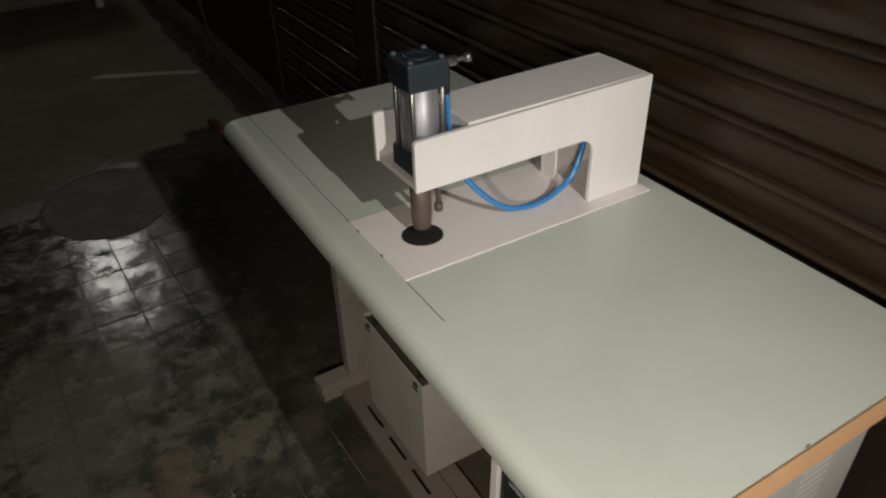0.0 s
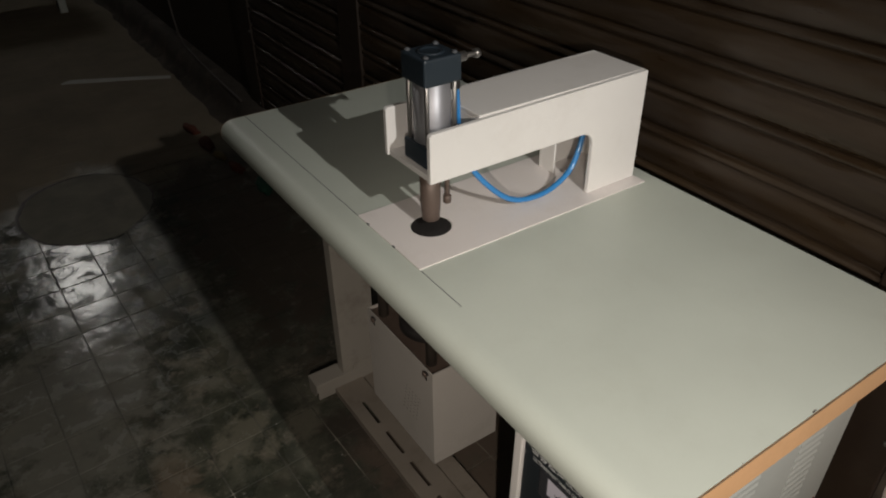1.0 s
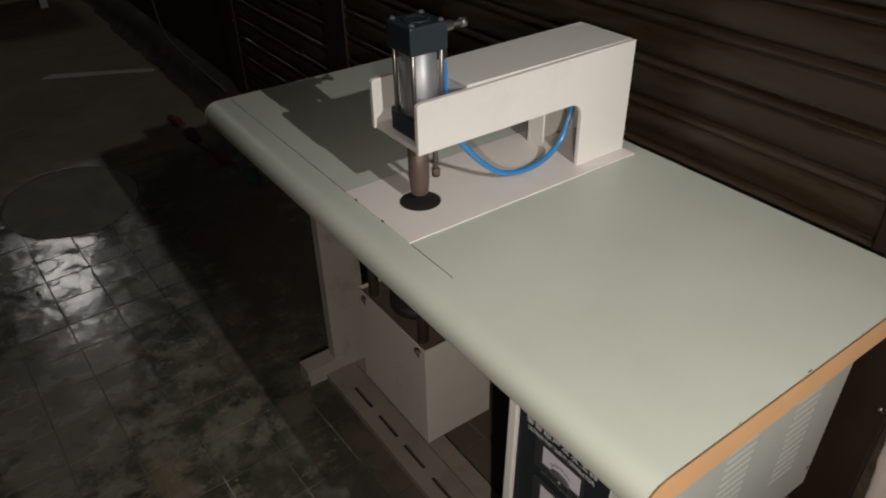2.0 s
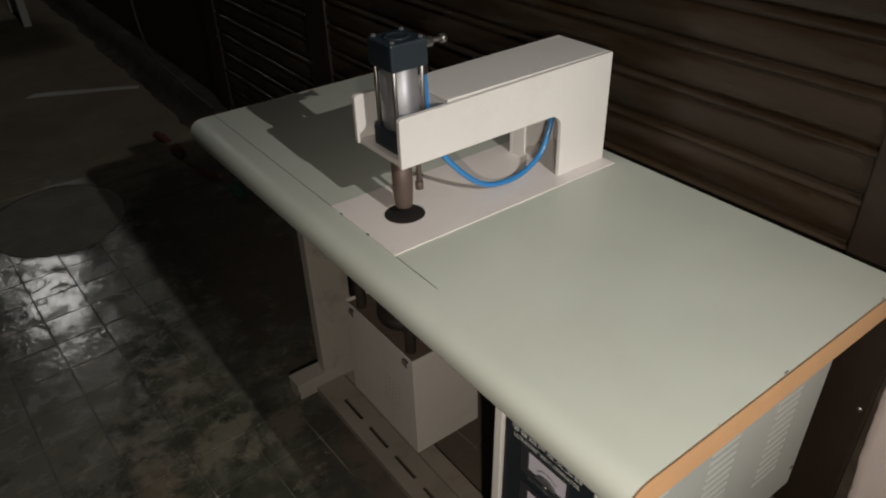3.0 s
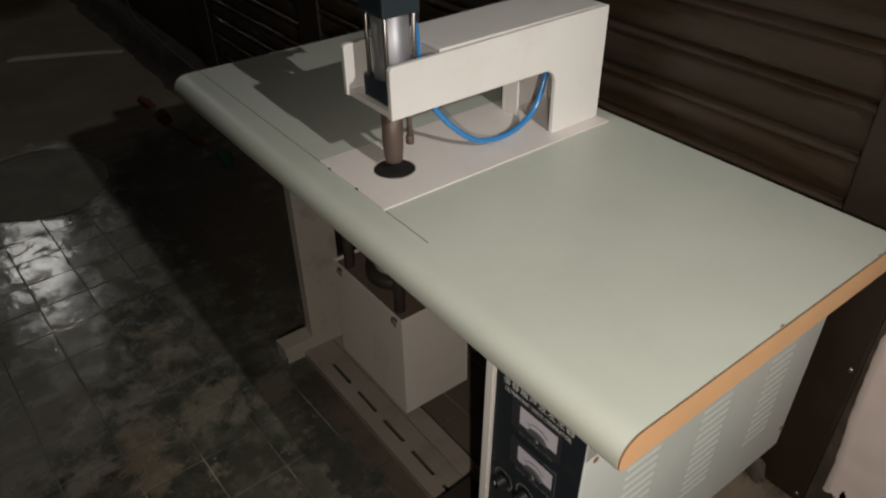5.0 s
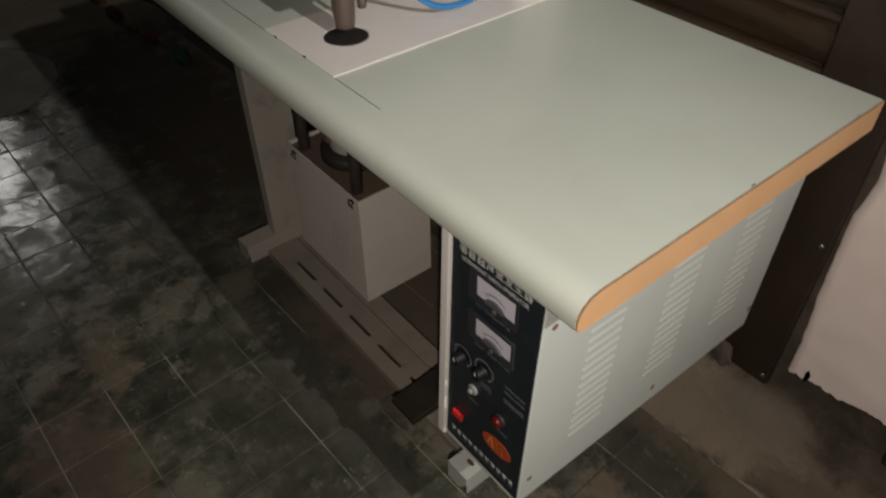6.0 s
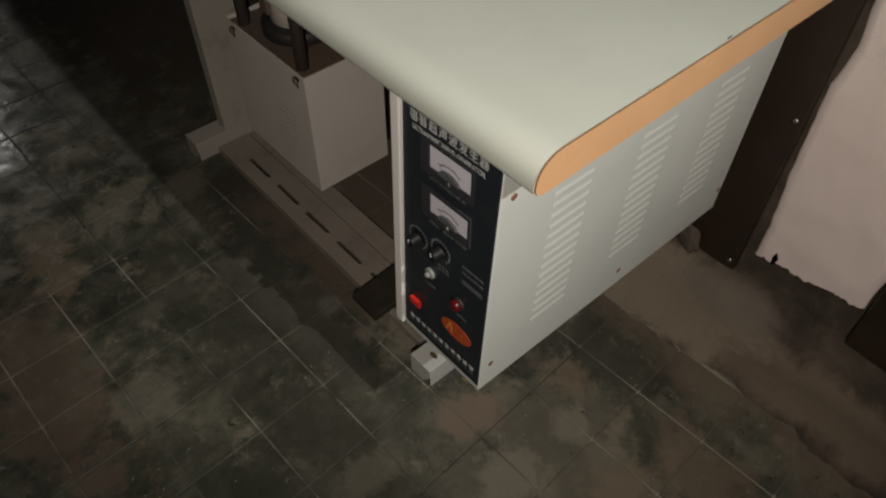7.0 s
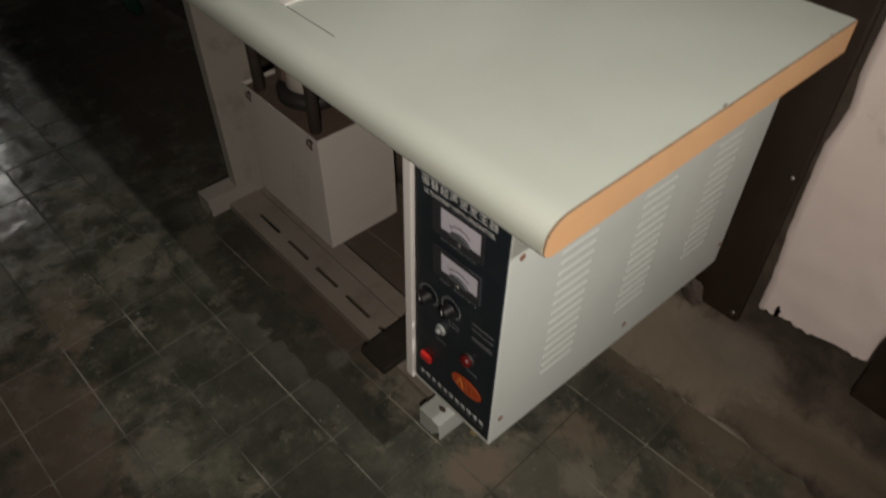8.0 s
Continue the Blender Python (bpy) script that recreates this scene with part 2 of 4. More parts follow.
def tile_material(name="cement_tile", worn=False):
    m, nt, bsdf, co = base(name)
    info = nt.nodes.new("ShaderNodeObjectInfo")
    col = floor_colour(nt, co, info.outputs["Random"])
    col = dirt_by_x(nt, co, col, 0.44, 0.58, (0.150, 0.116, 0.084))
    col = spills_and_shade(nt, co, col)
    # swept, polished tile in the aisle with dull blotches; thick brown dust farther off
    sep = nt.nodes.new("ShaderNodeSeparateXYZ")
    nt.links.new(co, sep.inputs[0])
    col, dust = far_dust(nt, co, col)
    blotch = ramp(nt, tex_noise(nt, co, 13.0, 8, 0.68, 0.6), [(0.38, (0.08,) * 3), (0.50, (0.14,) * 3), (0.60, (0.40,) * 3)])
    # dust lies undisturbed beside and under the table
    beside = nt.nodes.new("ShaderNodeMath")
    beside.operation = "ADD"
    nt.links.new(scaled(nt, sep.outputs[0], 9.0, 0.35), beside.inputs[0])
    nt.links.new(scaled(nt, tex_noise(nt, co, 7.0, 6, 0.6), 1.0, -0.5), beside.inputs[1])
    blotch = blend(nt, ramp(nt, beside.outputs[0], [(0.1, (0, 0, 0)), (0.8, (1, 1, 1))]), blotch, (0.85, 0.85, 0.85))
    nt.links.new(blend(nt, 1.0 if worn else dust, blotch, (0.85, 0.85, 0.85)), bsdf.inputs["Roughness"])
    nt.links.new(col, bsdf.inputs["Base Color"])
    bsdf.inputs["Specular IOR Level"].default_value = 0.5
    bumped(nt, bsdf, tex_noise(nt, co, 8.5, 6, 0.58), 0.35, 0.007)
    return m


def grout_material():
    m, nt, bsdf, co = base("tile_grout")
    # packed with floor dirt; scraped pale here and there
    col = blend(nt, 1.0, floor_colour(nt, co), (0.62, 0.62, 0.62), "MULTIPLY")
    pale = ramp(nt, tex_noise(nt, co, 3.1, 7, 0.6), [(0.45, (0.08,) * 3), (0.55, (0.95,) * 3)])
    # the long joints are scraped more than the cross joints
    along = nt.nodes.new("ShaderNodeVectorMath")
    along.operation = "DOT_PRODUCT"
    along.inputs[1].default_value = (math.cos(0.04), math.sin(0.04), 0)
    nt.links.new(co, along.inputs[0])
    fold = nt.nodes.new("ShaderNodeMath")
    fold.operation = "PINGPONG"
    nt.links.new(scaled(nt, along.outputs["Value"], 1 / 0.1360, 1.0), fold.inputs[0])
    fold.inputs[1].default_value = 0.5
    pale = blend(nt, 1.0, pale, ramp(nt, fold.outputs[0], [(0.03, (1, 1, 1)), (0.06, (0.22, 0.22, 0.22))]), "MULTIPLY")
    # they stay dark with packed dirt farther along the aisle
    sep = nt.nodes.new("ShaderNodeSeparateXYZ")
    nt.links.new(co, sep.inputs[0])
    pale = blend(nt, 1.0, pale, ramp(nt, scaled(nt, sep.outputs[1], 0.5), [(0.44, (1, 1, 1)), (0.56, (0.12,) * 3)]), "MULTIPLY")
    col = blend(nt, pale, col, (0.31, 0.29, 0.235))
    col = blend(nt, 0.5, col, spills_and_shade(nt, co, col))
    col = far_dust(nt, co, col)[0]
    nt.links.new(col, bsdf.inputs["Base Color"])
    bsdf.inputs["Roughness"].default_value = 0.85
    return m


def cement_material():
    m, nt, bsdf, co = base("rough_cement")
    cloud = tex_noise(nt, co, 5.0, 9, 0.65, 0.6)
    col = ramp(nt, cloud, [(0.30, (0.030, 0.022, 0.016)), (0.52, (0.058, 0.044, 0.032)), (0.72, (0.14, 0.113, 0.086))])
    grit = tex_noise(nt, co, 60.0, 5, 0.7)
    col = blend(nt, scaled(nt, grit, 0.4), col, (0.05, 0.038, 0.029))
    mottle = ramp(nt, tex_noise(nt, co, 12.0, 9, 0.72, 0.3), [(0.36, (0.75,) * 3), (0.52, (0, 0, 0))])
    col = blend(nt, mottle, col, (0.030, 0.022, 0.017))
    # earth on the slope, a pale trowelled lobe below the post
    col = stain(nt, co, col, (0.588, 0.0, 0.050), (0.060, 2.0, 0.09), (0.165, 0.128, 0.094), 0.9, 1.8)
    col = stain(nt, co, col, (0.578, 0.12, 0.050), (0.10, 0.26, 0.16), (0.245, 0.200, 0.148), 0.95, 2.6)
    col = stain(nt, co, col, (0.632, -0.035, 0.105), (0.060, 0.13, 0.055), (0.170, 0.142, 0.116), 0.85, 1.2)
    nt.links.new(col, bsdf.inputs["Base Color"])
    bsdf.inputs["Roughness"].default_value = 0.85
    bumped(nt, bsdf, tex_noise(nt, co, 24.0, 8, 0.7), 0.8, 0.010)
    return m


def plaster_material():
    m, nt, bsdf, co = base("pink_plaster")
    col = ramp(nt, tex_noise(nt, co, 3.0, 5), [(0.3, (0.76, 0.645, 0.605)), (0.7, (0.85, 0.745, 0.71))])
    stain = ramp(nt, tex_noise(nt, co, 11.0, 8, 0.7, 0.5), [(0.60, (0, 0, 0)), (0.75, (0.45,) * 3)])
    col = blend(nt, stain, col, (0.36, 0.28, 0.24))
    nt.links.new(col, bsdf.inputs["Base Color"])
    bsdf.inputs["Roughness"].default_value = 0.8
    bumped(nt, bsdf, tex_noise(nt, co, 18.0, 7, 0.65), 0.35, 0.006)
    return m


def patch_material():
    m, nt, bsdf, co = base("patch_cement")
    col = ramp(nt, tex_noise(nt, co, 7.0, 8, 0.65, 0.4), [(0.3, (0.125, 0.114, 0.086)), (0.7, (0.215, 0.198, 0.152))])
    nt.links.new(col, bsdf.inputs["Base Color"])
    bsdf.inputs["Roughness"].default_value = 0.7
    bumped(nt, bsdf, tex_noise(nt, co, 20.0, 7, 0.65), 0.4, 0.004)
    return m


def shutter_material():
    """Old brown shutter paint: glossy in streaks, dull where dust lies."""
    m, nt, bsdf, co = base("shutter_paint")
    streak = nt.nodes.new("ShaderNodeVectorMath")
    streak.operation = "MULTIPLY"
    streak.inputs[1].default_value = (14.0, 2.2, 14.0)
    nt.links.new(co, streak.inputs[0])
    soft, fine = tex_noise(nt, streak.outputs[0], 1.0, 5, 0.6), tex_noise(nt, co, 45.0, 5, 0.6)
    col = ramp(nt, soft, [(0.35, (0.024, 0.0148, 0.0074)), (0.62, (0.045, 0.0292, 0.0155)), (0.80, (0.076, 0.052, 0.030))])
    nt.links.new(blend(nt, scaled(nt, fine, 0.5), col, (0.025, 0.0150, 0.009)), bsdf.inputs["Base Color"])
    nt.links.new(ramp(nt, tex_noise(nt, streak.outputs[0], 1.7, 4, 0.6), [(0.36, (0.26,) * 3), (0.50, (0.50,) * 3), (0.62, (0.80,) * 3)]), bsdf.inputs["Roughness"])
    bumped(nt, bsdf, fine, 0.25, 0.0008)
    return m


PATCH = patch_material()
SHUTTER = shutter_material()
TILE, TILE_EDGE, GROUT, CEMENT, PLASTER = tile_material(), tile_material("worn_tile_edge", True), grout_material(), cement_material(), plaster_material()
WINDOW_GLOW = glow("night_window_glow", (1.0, 0.97, 0.91), 7.0)


# ---- shapes ----
def mesh_of(bm, name, material, smooth=False):
    me = bpy.data.meshes.new(name)
    if smooth:
        for f in bm.faces:
            f.smooth = True
    bm.to_mesh(me)
    bm.free()
    me.materials.append(material)
    return me


def part(name, bm, material, parent=None, label="", smooth=False):
    ob = new(name, mesh_of(bm, name, material, smooth))
    if parent is not None:
        ob.parent = parent
    return tagged(ob, label)


def thing(name, at=(0, 0, 0), label="", category="", group="", kind=""):
    ob = new(name)
    ob.empty_display_size = 0.05
    ob.location = at
    return tagged(ob, label, category, group, kind)


def soften(bm, width, segments=2):
    if width:
        sharp = [e for e in bm.edges if len(e.link_faces) == 2 and e.calc_face_angle() > 0.6]
        bmesh.ops.bevel(bm, geom=sharp, offset=width, segments=segments, affect="EDGES", profile=0.5)
    return bm


def box(x0, x1, y0, y1, z0, z1, bevel=0.0015, segments=2):
    bm = bmesh.new()
    bmesh.ops.create_cube(bm, size=1, matrix=Matrix.LocRotScale(((x0 + x1) / 2, (y0 + y1) / 2, (z0 + z1) / 2), None, (x1 - x0, y1 - y0, z1 - z0)))
    return soften(bm, bevel, segments)


def add_box(bm, x0, x1, y0, y1, z0, z1):
    bmesh.ops.create_cube(bm, size=1, matrix=Matrix.LocRotScale(((x0 + x1) / 2, (y0 + y1) / 2, (z0 + z1) / 2), None, (x1 - x0, y1 - y0, z1 - z0)))
    return bm


def turned(profile, at, axis="z", sides=32):
    """A turned body: (radius, height) pairs along an axis through at."""
    bm = bmesh.new()
    rings = []
    for r, h in profile:
        ring = []
        for i in range(sides):
            a = 2 * math.pi * i / sides
            u, v = r * math.cos(a), r * math.sin(a)
            p = {"z": (u, v, h), "x": (h, u, v), "y": (v, h, u)}[axis]
            ring.append(bm.verts.new(Vector(at) + Vector(p)))
        rings.append(ring)
    for a, b in zip(rings, rings[1:]):
        for i in range(sides):
            j = (i + 1) % sides
            bm.faces.new((a[i], a[j], b[j], b[i]))
    bm.faces.new(rings[0][::-1])
    bm.faces.new(rings[-1])
    for f in bm.faces:
        f.smooth = len(f.verts) == 4
    for e in bm.edges:
        if e.calc_face_angle(0) > 0.7:
            e.smooth = False
    return bm


def rod(r, h0, h1, at, axis="z", sides=24, bevel=0.0):
    b = bevel or r * 0.12
    return turned([(r - b, h0), (r, h0 + b), (r, h1 - b), (r - b, h1)], at, axis, sides)


def prism(outline, d0, d1, plane="xz", bevel=0.0):
    """A plate cut to an outline. plane xz: thick along y; yz: along x; xy: along z."""
    bm = bmesh.new()
    def at(u, v, d):
        return {"xz": (u, d, v), "yz": (d, u, v), "xy": (u, v, d)}[plane]
    a = [bm.verts.new(at(u, v, d0)) for u, v in outline]
    b = [bm.verts.new(at(u, v, d1)) for u, v in outline]
    bm.faces.new(a), bm.faces.new(b[::-1])
    for i in range(len(a)):
        j = (i + 1) % len(a)
        bm.faces.new((a[j], a[i], b[i], b[j]))
    bmesh.ops.recalc_face_normals(bm, faces=bm.faces)
    return soften(bm, bevel)


def arc(cx, cy, r, a0, a1, n=8):
    return [(cx + r * math.cos(radians(a0 + (a1 - a0) * i / n)), cy + r * math.sin(radians(a0 + (a1 - a0) * i / n))) for i in range(n + 1)]


def smooth_path(points, n=10):
    """A rounded line through the points."""
    ps = [Vector(p) for p in points]
    ps = [ps[0] * 2 - ps[1], *ps, ps[-1] * 2 - ps[-2]]
    out = []
    for i in range(1, len(ps) - 2):
        a, b, c, d = ps[i - 1:i + 3]
        for k in range(n):
            t = k / n
            out.append(0.5 * ((2 * b) + (c - a) * t + (2 * a - 5 * b + 4 * c - d) * t * t + (3 * b - a - 3 * c + d) * t ** 3))
    return out + [ps[-2]]


def tube(points, r, sides=10, n=10):
    path = smooth_path(points, n)
    bm = bmesh.new()
    rings, up = [], Vector((0.13, 0.97, 0.2)).normalized()
    for i, p in enumerate(path):
        d = (path[min(i + 1, len(path) - 1)] - path[max(i - 1, 0)]).normalized()
        u = d.cross(up).normalized()
        v = d.cross(u)
        rings.append([bm.verts.new(p + r * (u * math.cos(2 * math.pi * k / sides) + v * math.sin(2 * math.pi * k / sides))) for k in range(sides)])
    for a, b in zip(rings, rings[1:]):
        for k in range(sides):
            bm.faces.new((a[k], a[(k + 1) % sides], b[(k + 1) % sides], b[k]))
    bm.faces.new(rings[0][::-1]), bm.faces.new(rings[-1])
    bmesh.ops.recalc_face_normals(bm, faces=bm.faces)
    for f in bm.faces:
        f.smooth = True
    return bm


def lettering(text, size, y_left, z, x, wide=1.0):
    """Letters as thin raised shapes on a face that looks towards -x; they run towards -y."""
    cu = bpy.data.curves.new("letters", "FONT")
    cu.body, cu.size, cu.extrude = text, size, 0.0002
    cu.resolution_u = 2
    ob = bpy.data.objects.new("letters", cu)
    me = bpy.data.meshes.new_from_object(ob)
    me.transform(Matrix(((0, 0, -1, x), (-wide, 0, 0, y_left), (0, 1, 0, z), (0, 0, 0, 1))))
    bm = bmesh.new()
    bm.from_mesh(me)
    bpy.data.objects.remove(ob)
    return bm


# ---- the room ----
WALL_X, STEP_X, STEP_Z = 0.670, 0.50, 0.126


def room():
    floor = part("floor", box(-3.5, 1.2, -3.5, 9.0, -0.2, -0.0015, 0), GROUT)
    tagged(floor, "worn green-grey cement tile floor with pale joints", "floor", kind="structure")
    for name, b in (("wall_west", (-3.6, -3.5, -3.6, 9.1, -0.2, 5.6)), ("wall_south", (-3.5, 1.2, -3.6, -3.5, -0.2, 5.6)),
                    ("wall_east", (1.2, 1.3, -3.6, 9.1, -0.2, 5.6))):
        tagged(part(name, box(*b, 0), ROOM), "plain dim plastered workshop wall", "wall", kind="structure")
    # the far wall, with a window high up that shines on the floor
    bm = bmesh.new()
    wx0, wx1, wz0, wz1 = -0.42, 0.30, 3.55, 4.95
    for b in ((-3.5, wx0, 9.0, 9.1, -0.2, 5.6), (wx1, 1.2, 9.0, 9.1, -0.2, 5.6), (wx0, wx1, 9.0, 9.1, -0.2, wz0), (wx0, wx1, 9.0, 9.1, wz1, 5.6)):
        add_box(bm, *b)
    tagged(part("wall_north", bm, ROOM), "plain dim plastered workshop wall with a high window", "wall", kind="structure")
    win = thing("window_1", (0, 0, 0), "high window with cold light behind its panes", "window", kind="structure")
    fr = bmesh.new()
    for b in ((wx0, wx0 + 0.05, 9.0, 9.06, wz0, wz1), (wx1 - 0.05, wx1, 9.0, 9.06, wz0, wz1), (wx0 + 0.05, wx1 - 0.05, 9.0, 9.06, wz0, wz0 + 0.05),
              (wx0 + 0.05, wx1 - 0.05, 9.0, 9.06, wz1 - 0.05, wz1), (-0.10, -0.05, 9.0, 9.06, wz0 + 0.05, wz1 - 0.05), (wx0 + 0.05, -0.10, 9.0, 9.06, 4.25, 4.30), (-0.05, wx1 - 0.05, 9.0, 9.06, 4.25, 4.30)):
        add_box(fr, *b)
    part("window_frame", fr, GREY_METAL, win)
    part("pane", box(wx0, wx1, 9.07, 9.08, wz0, wz1, 0), WINDOW_GLOW, win)
    tagged(part("ceiling", box(-3.6, 1.3, -3.6, 9.1, 5.6, 5.7, 0), ROOM), "plain dim workshop ceiling", "ceiling", kind="structure")


room()


def sill():
    """The cement threshold along the shutters: a rough slope up from the tiles to a low flat top."""
    bm = bmesh.new()
    prof = [(0.535, -0.005), (0.564, 0.0035), (0.584, 0.024), (0.599, 0.062), (0.614, 0.096), (0.633, 0.117), (0.653, STEP_Z), (0.72, STEP_Z + 0.002), (0.82, STEP_Z + 0.003)]
    rows = []
    ys = [-3.5 + 0.1 * i for i in range(29)] + [-0.6 + 0.008 * i for i in range(225)] + [1.2 + 0.06 * i for i in range(131)]
    for y in ys:
        row = []
        for k, (x, z) in enumerate(prof):
            n1 = noise.noise((y * 3.1, k * 0.7, 2.0))
            n2 = noise.noise((y * 11.0, x * 14.0, 5.0))
            w = 1.0 if k < 6 else 0.3
            row.append(bm.verts.new((x + w * ((0.045 if k < 2 else 0.020) * n1 + 0.009 * n2 + (0.012 * noise.noise((y * 26.0, 0.4, 9.0)) + 0.006 * noise.noise((y * 70.0, 0.4, 9.0)) if k < 2 else 0)), y, z + ((0.0015, 0.0015, 0.006)[k] * n2 if k < 3 else 0.010 * n2 if k < 7 else 0))))
        rows.append(row)
    for a, b in zip(rows, rows[1:]):
        for k in range(len(prof) - 1):
            bm.faces.new((a[k], a[k + 1], b[k + 1], b[k]))
    bmesh.ops.recalc_face_normals(bm, faces=bm.faces)
    if sum(f.normal.z for f in bm.faces) < 0:
        bmesh.ops.reverse_faces(bm, faces=bm.faces)
    ob = part("threshold_sill", bm, CEMENT, smooth=True)
    tagged(ob, "rough brown cement threshold sloping up to the shutters", "threshold", kind="structure")


sill()


def shutter(name, y0, y1, label):
    """A rolling shutter: interlocked rounded slats between two guides."""
    ob = thing(name, (0, 0, 0), label, "shutter", kind="structure")
    pitch, zmax = 0.080, 3.0
    curve = [(0.0120, 0.0000), (0.0060, 0.0030), (0.0030, 0.0080), (0.0010, 0.0200), (0.0000, 0.0320), (0.0010, 0.0440), (0.0040, 0.0540), (0.0090, 0.0600), (0.0100, 0.0625), (0.0017, 0.0643), (-0.0006, 0.0674), (-0.0009, 0.0713), (0.0008, 0.0748), (0.0033, 0.0768), (0.0065, 0.0775), (0.0120, 0.0785), (0.0120, 0.0800)]
    bm0 = bmesh.new()
    a = [bm0.verts.new((x, y0, z)) for x, z in curve]
    b = [bm0.verts.new((x, y1, z)) for x, z in curve]
    a2 = [bm0.verts.new((x + 0.006, y0, z)) for x, z in curve]
    b2 = [bm0.verts.new((x + 0.006, y1, z)) for x, z in curve]
    for k in range(len(curve) - 1):
        bm0.faces.new((a[k], a[k + 1], b[k + 1], b[k]))
        bm0.faces.new((a2[k + 1], a2[k], b2[k], b2[k + 1]))
    bmesh.ops.recalc_face_normals(bm0, faces=bm0.faces)
    me = mesh_of(bm0, "slat", SHUTTER, True)
    z, i = 0.098, 0
    while z < zmax:
        s = new("slat", me)
        s.parent = ob
        s.location = (WALL_X + 0.006 + 0.0012 * math.sin(i * 2.3), 0, z)
        z += pitch
        i += 1
    part("shutter_head", box(WALL_X + 0.03, 1.2, y0, y1, zmax, 5.6, 0), POST, ob)
    return ob


def post(y0, y1):
    """A folded steel guide beside a shutter, bolted down the face."""
    ob = thing("shutter_post", (0, (y0 + y1) / 2, STEP_Z), "dark brown steel shutter post with bolt heads", "post", "shutter posts", kind="structure")
    w = (y1 - y0) / 2
    bm = bmesh.new()
    add_box(bm, WALL_X, WALL_X + 0.10, -w, w, -0.01, 5.6 - STEP_Z)
    soften(bm, 0.004)
    part("post_body", bm, POST, ob)
    for z in (0.019, 0.344, 0.70, 1.05, 1.5, 2.0):
        part("bolt", turned([(0.0045, 0.0), (0.0052, -0.001), (0.0045, -0.003), (0.002, -0.004)], (WALL_X, -w + 0.012, z), "x", 12), BRIGHT_STEEL, ob)
    return ob


shutter("shutter_1", 0.100, 1.76, "closed dark brown rolling shutter of rounded steel slats")
shutter("shutter_2", 1.88, 2.76, "closed dark brown rolling shutter catching cold light")
shutter("shutter_3", -3.5, -0.320, "closed dark brown rolling shutter of rounded steel slats")
post(-0.002, 0.110)
post(1.75, 1.89)
post(2.75, 2.89)
tagged(part("wall_dark", box(WALL_X + 0.03, WALL_X + 0.13, 2.89, 9.0, STEP_Z - 0.05, 5.6, 0), POST), "plain dark boarded wall beyond the shutters", "wall", kind="structure")
post(-0.330, -0.222)


def plaster_pier():
    """The plastered pier between two posts: its plaster has broken off along the bottom and beside the posts."""
    y0, cols, rows = -0.223, 90, 170
    tagged(part("wall_pier", box(WALL_X + 0.0145, WALL_X + 0.1, -0.222, -0.002, STEP_Z - 0.02, 5.6, 0), CEMENT), "bare brown masonry pier behind broken plaster", "wall", kind="structure")
    bm = bmesh.new()
    def left(z):
        spots = [(0.0, -0.019), (0.26, -0.021), (0.37, -0.012), (0.49, -0.008), (0.555, -0.006), (0.580, -0.013), (0.605, -0.018), (0.67, -0.010), (9.0, -0.010)]
        for (za, ya), (zb, yb) in zip(spots, spots[1:]):
            if z <= zb:
                break
        return ya + (yb - ya) * (z - za) / (zb - za) + 0.003 * noise.noise((z * 31.0, 4.0, 0)) + 0.0015 * noise.noise((z * 90.0, 4.0, 0))
    def right(z):
        return y0 + 0.006 + 0.005 * noise.noise((z * 12.0, 8.0, 0))
    def low(y):
        return 0.184 - 0.13 * min(0.0, y + 0.020) + 0.005 * noise.noise((y * 22.0, 3.0, 0)) + 0.005 * noise.noise((y * 90.0, 6.0, 0)) + 0.003 * noise.noise((y * 240.0, 6.0, 0))
    grid = []
    for j in range(rows + 1):
        v = j / rows
        line = []
        for i in range(cols + 1):
            u = i / cols
            zq = 0.19 + v * v * 5.3
            y = left(zq) * (1 - u) + right(zq) * u
            z = low(y) + v * v * 5.3
            edge = min(u * 14, (1 - u) * 14, v * rows / 2.2, 1.0)
            x = WALL_X + 0.016 - 0.009 * edge ** 0.5 + 0.0022 * noise.noise((y * 22, z * 22, 0)) * edge
            line.append(bm.verts.new((x, y, z)))
        grid.append(line)
    for a, b in zip(grid, grid[1:]):
        for i in range(cols):
            bm.faces.new((a[i], b[i], b[i + 1], a[i + 1]))
    # returns to the masonry all round the broken edge
    rim = grid[0] + [g[-1] for g in grid[1:]] + grid[-1][-2::-1] + [g[0] for g in grid[-2:0:-1]]
    back = [bm.verts.new((WALL_X + 0.0180, v.co.y, v.co.z)) for v in rim]
    for i in range(len(rim)):
        j = (i + 1) % len(rim)
        bm.faces.new((rim[i], rim[j], back[j], back[i]))
    bmesh.ops.recalc_face_normals(bm, faces=bm.faces)
    tagged(part("plaster_coat", bm, PLASTER, smooth=True), "pinkish-white wall plaster with a broken lower edge", "plaster", kind="structure")


plaster_pier()
# a bored hole with a ragged rim near the plaster's broken edge
bm = bmesh.new()
rim = [bm.verts.new((WALL_X + 0.0045, -0.058 + (0.0050 + 0.0035 * noise.noise((i * 1.7, 3.0, 1.0))) * math.cos(i * 0.3927), 0.203 + (0.012 + 0.008 * noise.noise((i * 1.3, 8.0, 1.0))) * math.sin(i * 0.3927))) for i in range(16)]
bm.faces.new(rim)
bmesh.ops.solidify(bm, geom=bm.faces[:], thickness=0.004)
hole = part("plaster_gap", bm, CEMENT)
tagged(hole, "small dark broken spot in the plaster", "plaster", kind="structure")


# ---- the work table ----
TOP, UNDER, TABLE_W, TABLE_L = 0.760, 0.716, 0.610, 1.210


